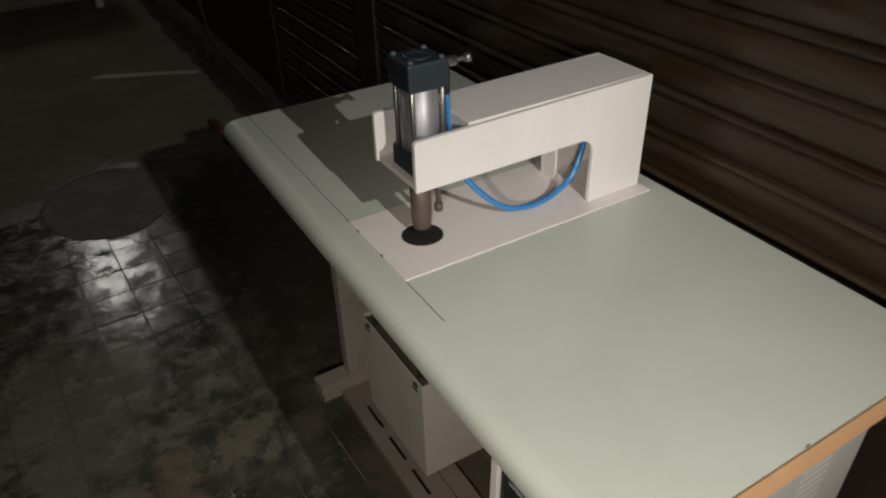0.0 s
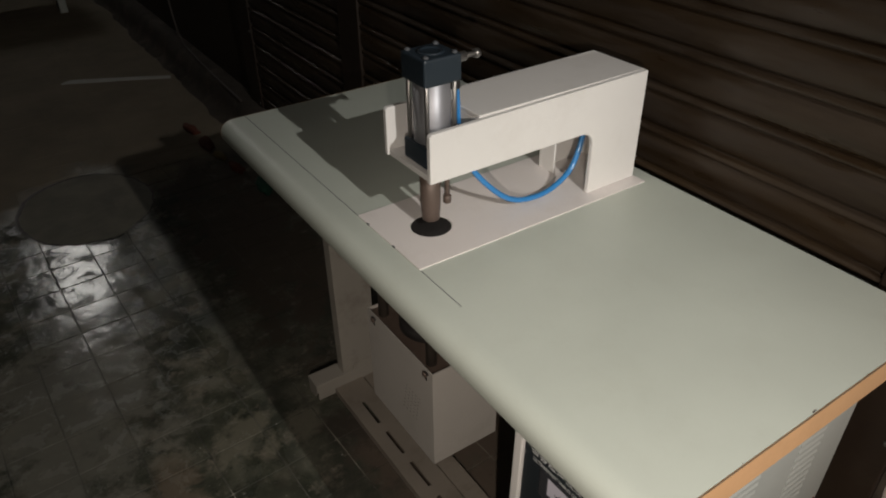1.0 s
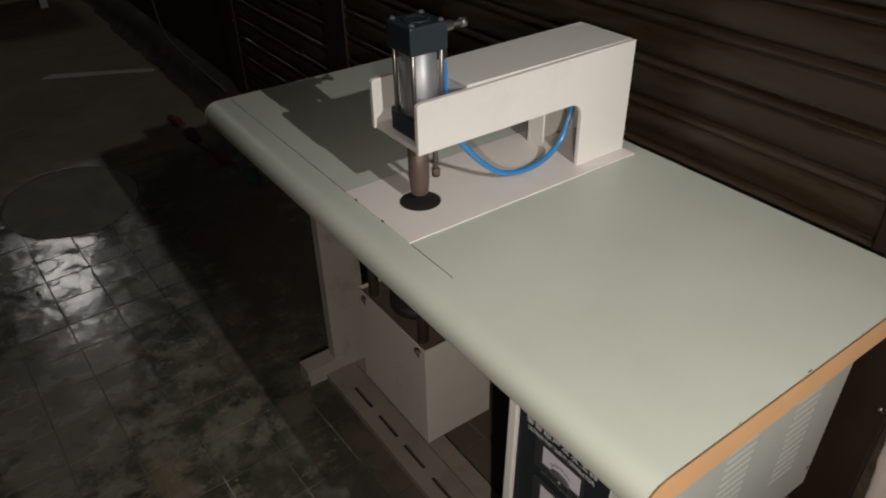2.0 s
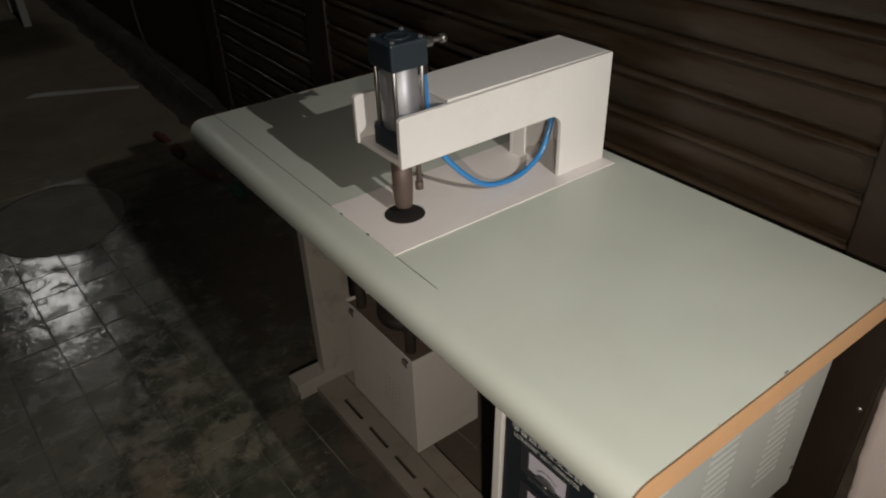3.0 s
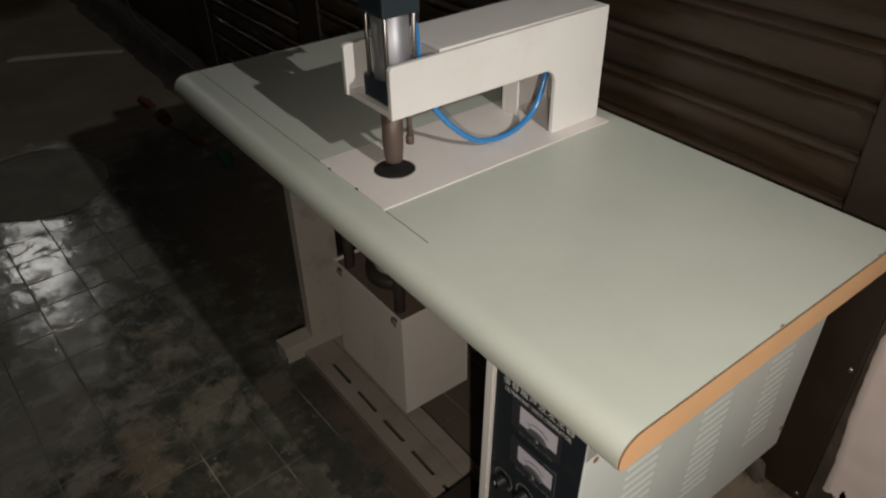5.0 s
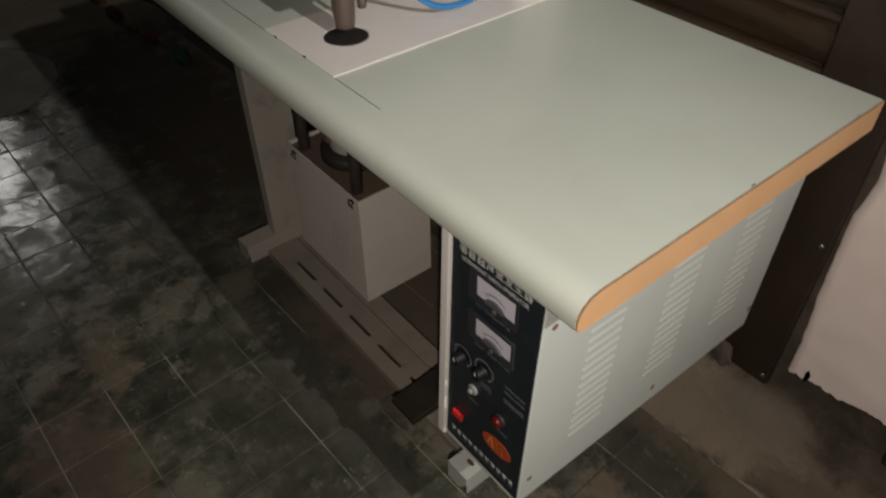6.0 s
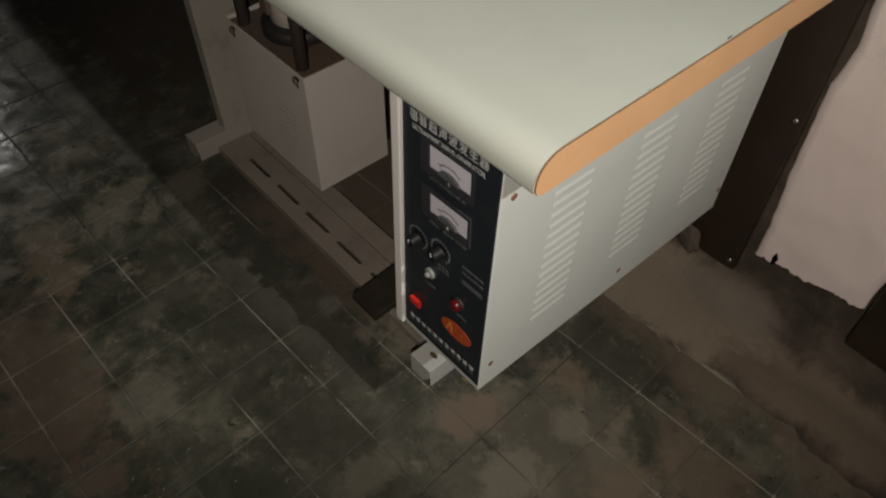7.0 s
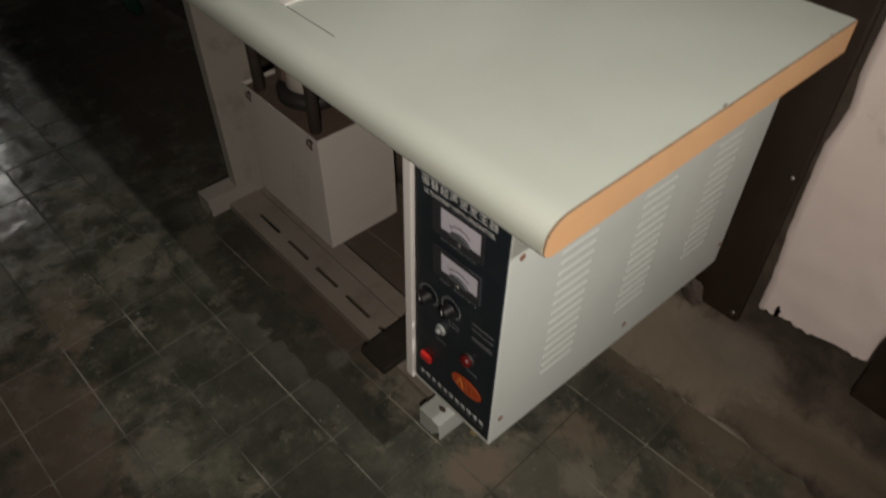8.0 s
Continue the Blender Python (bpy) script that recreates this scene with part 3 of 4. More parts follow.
def work_table():
    ob = thing("work_table", (0.3, 0.6, 0), "pale grey-green laminate work table on a steel frame", "table")
    ob_off = Matrix.Translation((-0.3, -0.6, 0))

    def add(name, bm, mat, label="", parent=None, smooth=False):
        bm.transform(ob_off)
        return part(name, bm, mat, parent or ob, label, smooth)

    # the rolled front edge: fuller than a quarter circle
    nose = [(0.081 - 0.039 * math.sin(a) ** 0.78, 0.727 + 0.033 * math.cos(a) ** 0.78) for a in (math.pi / 2 * i / 14 for i in range(15))]
    nose += [(0.053 - 0.011 * math.cos(a), 0.727 - 0.011 * math.sin(a)) for a in (math.pi / 2 * i / 6 for i in range(1, 7))]
    outline = [(TABLE_W, UNDER), (TABLE_W, TOP), *nose]
    bm = prism(outline, 0.0, TABLE_L, "xz")
    for f in bm.faces:
        f.smooth = len(f.verts) == 4
    for e in bm.edges:
        if e.calc_face_angle(0) > 0.5:
            e.smooth = False
    top = add("tabletop", bm, LAMINATE)
    # the sawn ends show the board under the laminate
    inner = [(TABLE_W - 0.0005, UNDER + 0.0005), (TABLE_W - 0.0005, TOP - 0.0012), *[(x + 0.001, z - 0.0012) for x, z in nose[:15]], (0.0455, 0.7205), (0.053, UNDER + 0.0005)]
    for y0, y1 in ((-0.0025, 0.001), (TABLE_L - 0.001, TABLE_L + 0.0025)):
        b = prism(inner, y0, y1, "xz")
        for v in b.verts:
            v.co.z += 0.0007 * noise.noise((v.co.x * 60, y0, 1)) if v.co.z > 0.74 else 0
        grain = add("end_grain", b, FIBREBOARD, "orange-brown sawn board edge", top)
        rim = [(TABLE_W, TOP + 0.0003), *[(x - 0.0003, z + 0.0003) for x, z in nose[:15]]]
        low = [(x + (0.0004 if x < 0.06 else 0), z - (0.0004 if z > 0.735 else 0)) for x, z in nose[14::-1]]
        add("burnt_lip", prism(rim + low + [(TABLE_W, TOP - 0.0004)], y0 - 0.0003, y0 + 0.0009, "xz"), BURNT, "thin scorched line along the sawn edge", top)
    for y0, y1 in ((0.392, 0.496), (0.692, 1.208)):
        add("seam", box(0.0994, 0.1006, y0, y1, TOP - 0.001, TOP + 0.0003, 0), INK_GREY, "fine dark seam", top)
    # chipped laminate by the sawn end
    for x, s in ((0.320, 0.0035), (0.548, 0.0025), (0.43, 0.0012), (0.19, 0.0014)):
        add("chip", prism([(x - s, 0.0004), (x - s * 0.5, s * 0.7), (x + s * 0.2, s * 0.45), (x + s * 0.9, s * 0.8), (x + s * 1.4, 0.0004)], TOP - 0.001, TOP + 0.0003, "xy"), BROWN_PLATE, "", top)

    # two T-legs of folded sheet on channel feet, and the slotted stretcher between them
    for y0, y1, xf in ((0.237, 0.290, 0.130), (1.062, 1.114, 0.121)):
        foot = prism([(y0, 0.004), (y0, 0.055), (y1, 0.055), (y1, 0.004), (y1 - 0.004, 0.004), (y1 - 0.004, 0.051), (y0 + 0.004, 0.051), (y0 + 0.004, 0.004)], xf, 0.56, "yz", 0.0015)
        # near foot gets a paler paint: its stronger light is put into the colour
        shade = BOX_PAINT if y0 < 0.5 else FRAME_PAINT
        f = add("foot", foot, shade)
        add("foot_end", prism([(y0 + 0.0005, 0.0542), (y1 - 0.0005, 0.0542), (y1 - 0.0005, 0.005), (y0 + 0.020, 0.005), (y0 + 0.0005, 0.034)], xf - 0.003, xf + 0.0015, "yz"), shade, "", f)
        if y0 < 0.5:
            add("foot_slot", prism([(xf + 0.026 + 0.0045 * math.cos(a), (y0 + y1) / 2 - 0.004 + 0.009 * math.sin(a)) for a in (math.pi * i / 8 for i in range(16))], 0.0545, 0.0554, "xy"), BROWN_PLATE, "", f)
        for x in (xf + 0.03, 0.54):
            add("foot_pad", rod(0.016, 0.0, 0.01, (x, (y0 + y1) / 2, -0.002)), BLACK, "", f)
        yc = (y0 + y1) / 2
        ya, yb = y0 + 0.002, y0 + 0.034
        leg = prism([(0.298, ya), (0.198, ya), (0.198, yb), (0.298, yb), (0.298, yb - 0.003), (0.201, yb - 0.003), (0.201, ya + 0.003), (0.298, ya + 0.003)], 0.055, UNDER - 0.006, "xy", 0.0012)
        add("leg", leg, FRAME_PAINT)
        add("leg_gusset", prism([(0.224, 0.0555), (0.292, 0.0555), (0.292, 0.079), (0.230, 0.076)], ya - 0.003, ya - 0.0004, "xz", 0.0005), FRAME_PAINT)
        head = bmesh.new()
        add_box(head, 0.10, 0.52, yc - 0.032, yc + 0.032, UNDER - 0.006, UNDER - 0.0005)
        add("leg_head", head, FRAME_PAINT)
    # slotted stretcher plate: strips round the slots leave real openings
    y0, y1, xa, xb = 0.290, 1.062, 0.169, 0.250
    xs0, xs1, zt, zb = 0.201, 0.210, 0.021, 0.018
    bm = bmesh.new()
    add_box(bm, xa, xs0, y0, y1, zb, zt)
    add_box(bm, xs1, xb, y0, y1, zb, zt)
    slots = [(0.312, 0.396), (0.428, 0.512), (0.544, 0.627), (0.659, 0.742), (0.774, 0.857), (0.891, 0.977)]
    edges = [y0] + [v for s in slots for v in s] + [y1]
    for a, b in zip(edges[0::2], edges[1::2]):
        add_box(bm, xs0, xs1, a, b, zb, zt)
    add_box(bm, xa, xa + 0.003, y0, y1, 0.002, zb)
    add_box(bm, xb - 0.003, xb, y0, y1, 0.002, zb)
    add("stretcher", bm, STRETCHER, "slotted sheet-steel stretcher between the feet")
    add("rear_rail", box(0.2535, 0.298, y0, y1, 0.004, 0.0195, 0.0015), STRETCHER)
    return ob


work_table()


# ---- the press on the table ----
def base_plate():
    x0, x1, y0, y1, z0, z1 = 0.099, 0.580, 0.498, 0.690, TOP + 0.0005, TOP + 0.0024
    hole, hx, hy = 0.0345, 0.181, 0.592
    n = 48
    bm = bmesh.new()
    def rim(z):
        out = []
        for i in range(n):
            a = 2 * math.pi * i / n
            dx, dy = math.cos(a), math.sin(a)
            tx = ((x1 if dx > 0 else x0) - hx) / dx if abs(dx) > 1e-9 else 1e9
            ty = ((y1 if dy > 0 else y0) - hy) / dy if abs(dy) > 1e-9 else 1e9
            t = min(tx, ty)
            out.append(bm.verts.new((hx + dx * t, hy + dy * t, z)))
        for cx, cy in ((x0, y0), (x1, y0), (x1, y1), (x0, y1)):
            v = min(out, key=lambda q: (q.co.x - cx) ** 2 + (q.co.y - cy) ** 2)
            v.co.x, v.co.y = cx, cy
        return out
    def ring(z):
        return [bm.verts.new((hx + hole * math.cos(2 * math.pi * i / n), hy + hole * math.sin(2 * math.pi * i / n), z)) for i in range(n)]
    o1, i1, o0, i0 = rim(z1), ring(z1), rim(z0), ring(z0)
    for i in range(n):
        j = (i + 1) % n
        for q in ((o1[i], o1[j], i1[j], i1[i]), (o0[j], o0[i], i0[i], i0[j]), (o0[i], o0[j], o1[j], o1[i]), (i1[i], i1[j], i0[j], i0[i])):
            bm.faces.new(q)
    bmesh.ops.recalc_face_normals(bm, faces=bm.faces)
    ob = part("base_plate", bm, PLATE_PAINT)
    tagged(ob, "thin white painted steel base plate with a round hole", "plate")
    for yy in (0.574, 0.656):
        part("edge_nick", prism([(x0 - 0.0006, yy - 0.004), (x0 - 0.0006, yy + 0.004), (x0 + 0.0014, yy + 0.002), (x0 + 0.0012, yy - 0.003)], z0, z1 + 0.0003, "xy"), INK_GREY, ob, "dark nick in the plate's edge")
    part("anvil", turned([(0.0330, TOP), (0.0330, TOP + 0.0012), (0.0315, TOP + 0.0018), (0.010, TOP + 0.0016)], (hx, hy, 0), "z", 40), BLACK, ob, "dark round anvil")


base_plate()


def press_arm():
    ob = thing("press_arm", (0.52, 0.588, TOP + 0.0024), "white painted sheet-steel press arm with an arched underside", "press arm")
    off = Matrix.Translation((-0.52, -0.588, -TOP - 0.0024))

    def add(name, bm, mat, label="", parent=None):
        bm.transform(off)
        return part(name, bm, mat, parent or ob, label)

    z0, zt, zl = TOP + 0.0024, 0.961, 0.879
    side = [(0.577, z0), (0.577, zt), (0.143, zt - 0.004), (0.139, zt - 0.008), (0.139, zl), (0.43, zl), *arc(0.438, zl - 0.026, 0.026, 90, 0, 8), (0.464, z0)]
    for y0, y1 in ((0.525, 0.534), (0.6470, 0.6560)):
        add("side_plate", prism(side, y0, y1, "xz", 0.0014), WHITE_PAINT)
    add("top_plate", box(0.232, 0.577, 0.5342, 0.6468, zt - 0.006, zt, 0.001), WHITE_PAINT)
    add("closing_plate", box(0.232, 0.237, 0.5342, 0.6468, zl + 0.0095, zt - 0.0065, 0.0006), WHITE_PAINT)
    add("rear_plate", box(0.571, 0.577, 0.5342, 0.6468, z0, zt - 0.0065, 0.0008), WHITE_PAINT)
    add("shelf_plate", box(0.142, 0.425, 0.5342, 0.6468, zl, zl + 0.009, 0.001), WHITE_PAINT)
    add("inner_plate", box(0.464, 0.468, 0.615, 0.6468, z0, zl - 0.03, 0.0008), WHITE_PAINT)


press_arm()


def air_cylinder():
    x0, x1, y0, y1 = 0.150, 0.213, 0.552, 0.615
    xc, yc, zs = (x0 + x1) / 2, (y0 + y1) / 2, 0.888
    ob = thing("air_cylinder", (xc, yc, zs), "square air cylinder with navy caps and a polished aluminium barrel", "air cylinder")
    off = Matrix.Translation((-xc, -yc, -zs))

    def add(name, bm, mat, label="", parent=None, smooth=False):
        bm.transform(off)
        return part(name, bm, mat, parent or ob, label, smooth)

    cap = add("lower_cap", box(x0, x1, y0, y1, zs, 0.921, 0.003), NAVY)
    add("barrel", turned([(0.0278, 0.921), (0.0278, 1.013)], (xc, yc, 0), "z", 48), ALUMINIUM, "satin aluminium barrel")
    top = add("upper_cap", box(x0, x1, y0, y1, 1.013, 1.053, 0.003), NAVY)
    add("boss", turned([(0.020, 0), (0.020, 0.002), (0.014, 0.0025), (0.013, 0.0005)], (xc, yc, 1.053), "z", 28), NAVY, "", top)
    for dx in (x0 + 0.0075, x1 - 0.0075):
        for dy in (y0 + 0.0075, y1 - 0.0075):
            add("tie_rod", rod(0.0034, 0.905, 1.015, (dx, dy, 0), "z", 12), BRIGHT_STEEL, "steel tie rod")
            add("tie_nut", turned([(0.0046, 0), (0.0046, 0.002), (0.0032, 0.0028), (0.0028, 0.0038)], (dx, dy, 1.053), "z", 8), INK_GREY, "", top)
    # flow-control fitting on the upper cap
    fit = add("fitting", rod(0.0075, 0.0, 0.034, (x1, yc + 0.008, 1.032), "x", 16), BRIGHT_STEEL, "nickel flow-control fitting")
    add("fitting_screw", turned([(0.004, 0.034), (0.004, 0.050), (0.007, 0.050), (0.007, 0.058)], (x1, yc + 0.008, 1.032), "x", 14), BRIGHT_STEEL, "", fit)
    add("elbow", rod(0.0088, 0.990, 1.032, (x1 + 0.0100, yc + 0.001, 0), "z", 16), BLACK, "", fit)
    # piston rod end: the steel horn and the guide bolt under the shelf
    horn = turned([(0.0165, 0.879), (0.0165, 0.808), (0.0158, 0.797), (0.0142, 0.7785), (0.0136, 0.777)], (0.181, 0.592, 0), "z", 32)
    add("press_horn", horn, STEEL, "brown-grey steel press horn")
    bolt = add("guide_bolt", rod(0.0042, 0.812, 0.879, (0.209, 0.586, 0), "z", 14), STEEL)
    add("bolt_head", rod(0.0068, 0.800, 0.814, (0.209, 0.586, 0), "z", 16, 0.0012), STEEL, "", bolt)


air_cylinder()


def hose():
    pts = [(0.2275, 0.588, 0.998), (0.230, 0.587, 0.96), (0.2345, 0.585, 0.915), (0.246, 0.578, 0.861), (0.280, 0.566, 0.814),
           (0.320, 0.558, 0.782), (0.366, 0.556, 0.7715), (0.414, 0.558, 0.776), (0.456, 0.562, 0.799), (0.481, 0.568, 0.845), (0.489, 0.572, 0.90), (0.490, 0.574, 0.94)]
    ob = part("air_hose", tube(pts, 0.0048, 14, 10), HOSE_BLUE)
    tagged(ob, "glossy blue plastic air hose looping under the arm", "air hose")


hose()


# ---- under the table ----
def transducer_box():
    x0, x1, y0, y1, z0, z1 = 0.112, 0.252, 0.491, 0.712, 0.325, 0.546
    ob = thing("transducer_box", (0.18, 0.588, z0), "pale grey sheet-steel transducer box hung below the tabletop", "transducer box")
    off = Matrix.Translation((-0.18, -0.588, -z0))

    def add(name, bm, mat, label="", parent=None):
        bm.transform(off)
        return part(name, bm, mat, parent or ob, label)

    t = 0.002
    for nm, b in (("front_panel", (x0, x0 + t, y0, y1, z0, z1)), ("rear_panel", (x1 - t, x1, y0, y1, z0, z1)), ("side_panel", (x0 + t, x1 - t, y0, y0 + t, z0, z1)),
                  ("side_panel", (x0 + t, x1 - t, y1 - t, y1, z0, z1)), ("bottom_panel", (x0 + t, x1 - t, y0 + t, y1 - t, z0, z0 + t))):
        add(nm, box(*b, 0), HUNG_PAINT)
    add("lid_plate", box(x0 + 0.003, x1 - 0.003, y0 + 0.003, y1 - 0.003, z1 - 0.012, z1 - 0.006, 0.001), BROWN_PLATE, "dull brown inner plate")
    for px in (x0 + 0.018, x1 - 0.018):
        for py in (y0 + 0.030, y1 - 0.030):
            add("hanger", rod(0.0095, z1 - 0.006, UNDER, (px, py, 0), "z", 18), PEDAL, "dark brown hanger rod")
    add("flange", turned([(0.052, 0), (0.058, 0.003), (0.058, 0.018), (0.055, 0.021), (0.030, 0.021)], (0.182, 0.600, z1 + 0.004), "z", 40), BLACK, "dark round transducer flange")
    add("transducer", turned([(0.030, 0), (0.030, 0.040), (0.026, 0.044), (0.026, 0.150)], (0.182, 0.600, z1 - 0.004), "z", 32), STEEL, "dull steel transducer body")
    collar = add("collar", turned([(0.040, 0), (0.043, 0.003), (0.043, 0.060), (0.038, 0.064)], (0.182, 0.600, z1 + 0.025), "z", 30), FRAME_PAINT, "pale insulating collar")
    # the collar's square hole is drawn as an added brown block
    add("collar_hole", box(0.132, 0.1425, 0.602, 0.624, z1 + 0.042, z1 + 0.066, 0.002), BROWN_PLATE, "brown block standing for the square hole in the collar", collar)
    for py in (y0 + 0.022, y1 - 0.022):
        s = add("corner_screw", turned([(0.006, 0.0), (0.006, -0.003), (0.003, -0.005)], (x0, py, z1 - 0.014), "x", 12), STEEL)
        add("lug", prism([(py - 0.012, z1 - 0.008), (py - 0.004, z1 - 0.004), (py + 0.006, z1 - 0.010), (py + 0.003, z1 - 0.020), (py - 0.006, z1 - 0.024), (py - 0.004, z1 - 0.014)], x0 - 0.0022, x0 - 0.0005, "yz"), BLACK, "", s)
    # small slits stamped in the front, drawn flat with their inner shade put into the colour
    slits = bmesh.new()
    for i in range(7):
        for k in range(5):
            add_box(slits, x0 - 0.0004, x0, 0.546 + k * 0.0105 - i * 0.002, 0.5505 + k * 0.0105 - i * 0.002, 0.393 + i * 0.010, 0.3948 + i * 0.010)
    add("stamped_slits", slits, HUNG_SLIT)


transducer_box()


def foot_pedal():
    ob = thing("foot_pedal", (0.194, 0.444, 0.021), "black rubber-topped foot pedal resting on the stretcher", "foot pedal")
    off = Matrix.Translation((-0.19, -0.455, -0.021))
    for name, bm, mat in (("pedal_base", box(0.138, 0.242, 0.420, 0.484, 0.021, 0.029, 0.002), BLACK),
                          ("tread", prism([(0.129, 0.027), (0.129, 0.043), (0.250, 0.053), (0.250, 0.037)], 0.415, 0.489, "xz", 0.003), PEDAL),
                          ("hinge", rod(0.006, 0.421, 0.483, (0.236, 0, 0.032), "y", 14), STEEL),
                          ("spring_block", box(0.150, 0.175, 0.432, 0.472, 0.028, 0.036, 0.002), BLACK)):
        bm.transform(off)
        part(name, bm, mat, ob)


foot_pedal()


def generator():
    x0, x1, y0, y1, z0, z1 = 0.050, 0.600, 0.056, 0.205, 0.304, 0.700
    ob = thing("ultrasonic_generator", (0.3044, 0.1375, 0.3075), "pale grey generator cabinet hung under the tabletop, dark control panel", "generator")
    ob.rotation_euler = (0, radians(1.5), 0)  # it hangs a little tipped
    off = Matrix.Translation((-0.3, -0.14, -z0))

    def add(name, bm, mat, label="", parent=None, smooth=False):
        bm.transform(off)
        return part(name, bm, mat, parent or ob, label, smooth)

    body = add("cabinet", prism([(x0, z0 - 0.003), (x1, z0 - 0.005), (x1, z1), (x0, z1)], y0, y1, "xz", 0.002), BOX_PAINT)
    add("side_flange", box(x0 - 0.006, x0 + 0.05, y1 + 0.001, y1 + 0.016, z0, z1, 0.002), WHITE_PAINT, "", body)
    # black sheet added for the shade at the cabinet's far side
    add("far_side_shade", box(x0 + 0.05, x1, y1 + 0.001, y1 + 0.012, z0 + 0.004, z1, 0.001), BLACK, "", body)
    for x in (0.11, 0.54):
        add("hanger", box(x, x + 0.04, y0 + 0.03, y1 - 0.03, z1, z1 + 0.006, 0.0005), FRAME_PAINT)
    # side louvres: pressed hoods, each over a slit
    hood = []
    for xa, xb, za, zb in ((0.138, 0.202, 0.379, 0.602), (0.294, 0.360, 0.388, 0.600), (0.455, 0.519, 0.392, 0.602)):
        n = 14
        for i in range(n):
            z = za + (zb - za) * i / (n - 1)
            b = prism([(y0 + 0.0002, z), (y0 - 0.0010, z + 0.0010), (y0 - 0.0012, z + 0.0028), (y0 + 0.0002, z + 0.0090)], xa, xb, "yz", 0.0005)
            add("louvre", b, BOX_PAINT, "", body)
    for x, z in ((0.0687, 0.645), (0.0684, 0.349), (0.335, 0.334), (0.590, 0.345), (0.590, 0.655)):
        add("screw", turned([(0.0046, 0.0), (0.0046, -0.0005), (0.0030, -0.0010)], (x, y0, z), "y", 12), RUST, "rusty screw", body)
    # front panel
    px = x0 - 0.002
    panel = add("control_panel", box(px, x0 + 0.0005, 0.0575, 0.2045, 0.314, 0.698, 0.0006), PANEL, "dark navy control panel with printed legends")

    # the printed film was stuck on slightly askew
    askew = Matrix.Translation((0, 0.130, 0.420)) @ Matrix.Rotation(radians(-1.6), 4, "X") @ Matrix.Diagonal((1, 1, 0.962, 1)) @ Matrix.Translation((0, -0.130, -0.426))

    def ink(name, bm, mat, label=""):
        bm.transform(off @ askew)
        return part(name, bm, mat, panel, label)

    def bar(y0_, y1_, z0_, z1_):
        return box(px - 0.0004, px, y0_, y1_, z0_, z1_, 0)

    # headline: two blocks for the maker's mark, then the readable words
    for k in range(2):
        yl = 0.1845 - k * 0.0149
        g = bmesh.new()
        for dz, w0, w1 in ((0.0115, 0.0, 0.0125), (0.0075, 0.001, 0.0115), (0.0038, 0.0, 0.0125), (0.0, 0.0015, 0.0110)):
            add_box(g, px - 0.0004, px, yl - w1, yl - w0, 0.6915 + dz, 0.6930 + dz)
        for dy in ((0.0030, 0.0085) if k else (0.0055, 0.0100)):
            add_box(g, px - 0.00045, px - 0.00005, yl - dy - 0.0016, yl - dy, 0.6915, 0.7045)
        ink("headline_bars", g, INK_WHITE)
    for k, glyph in enumerate("\u8d85\u58f0\u6ce2\u53d1\u751f\u5668"):
        ink("headline_glyph", lettering(glyph, 0.0150, 0.1845 - (k + 2) * 0.0149, 0.6925, px - 0.0002, 0.92), INK_WHITE)
    ink("headline_lettering", lettering("ULTRASONIC WELD GENERATOR", 0.0098, 0.1808, 0.6797, px - 0.0002, 0.735), INK_WHITE, "white words ULTRASONIC WELD GENERATOR")

    def meter(yl, yr, zt, zb):
        deep = 0.0028
        sub = ink
        rim = bmesh.new()
        for b_ in ((yl - 0.005, yl + 0.008, zb, zt), (yr - 0.001, yr + 0.0025, zb, zt), (yr + 0.0025, yl - 0.005, zt - 0.0045, zt), (yr + 0.0025, yl - 0.005, zb, zb + 0.0105)):
            add_box(rim, px - deep, px, *b_)
        sub("meter_rim", rim, PEARL, "black moulded meter rim")
        sub("meter_dial", box(px - 0.0010, px, yr + 0.0025, yl - 0.005, zb + 0.0105, zt - 0.0045, 0), METER_FACE, "pale meter dial")
        cy, cz, rad, fx = (yl + yr) / 2, zb + 0.0035, 0.0225, px - 0.0012
        g = bmesh.new()
        for i in range(25):
            a = radians(50 + 80 * i / 24)
            u, v = math.cos(a), math.sin(a)
            r2 = rad + (0.0042 if i % 6 == 0 else 0.0024)
            p = [(cy - rad * u, cz + rad * v), (cy - r2 * u, cz + r2 * v)]
            d = (0.0003 * v, 0.0003 * u)
            q = [(p[0][0] + d[0], p[0][1] + d[1]), (p[1][0] + d[0], p[1][1] + d[1]), (p[1][0] - d[0], p[1][1] - d[1]), (p[0][0] - d[0], p[0][1] - d[1])]
            g.faces.new([g.verts.new((fx, y, z)) for y, z in q])
        for i in range(20):
            a, b_ = radians(50 + 80 * i / 20), radians(50 + 80 * (i + 1) / 20)
            g.faces.new([g.verts.new((fx, cy - r * math.cos(t), cz + r * math.sin(t))) for r, t in ((rad, a), (rad + 0.0009, a), (rad + 0.0009, b_), (rad, b_))])
        sub("meter_scale", g, INK_BLACK)
        # the hub cover, a dark half disc at the foot of the dial
        hub = prism([(cy + 0.016, cz + 0.007), *[(cy + 0.016 * math.cos(radians(t)), cz + 0.007 + 0.009 * math.sin(radians(t))) for t in range(15, 180, 15)], (cy - 0.016, cz + 0.007)], px - 0.004, px - 0.001, "yz")
        sub("meter_hub", hub, INK_GREY)
        a = radians(128)
        d = Vector((0, -math.cos(a), math.sin(a)))
        e = Vector((0, math.sin(a), math.cos(a))) * 0.0005
        c0, c1 = Vector((px - 0.0042, cy, cz + 0.0066)), Vector((px - 0.0024, cy, cz)) + d * 0.0275
        n = bmesh.new()
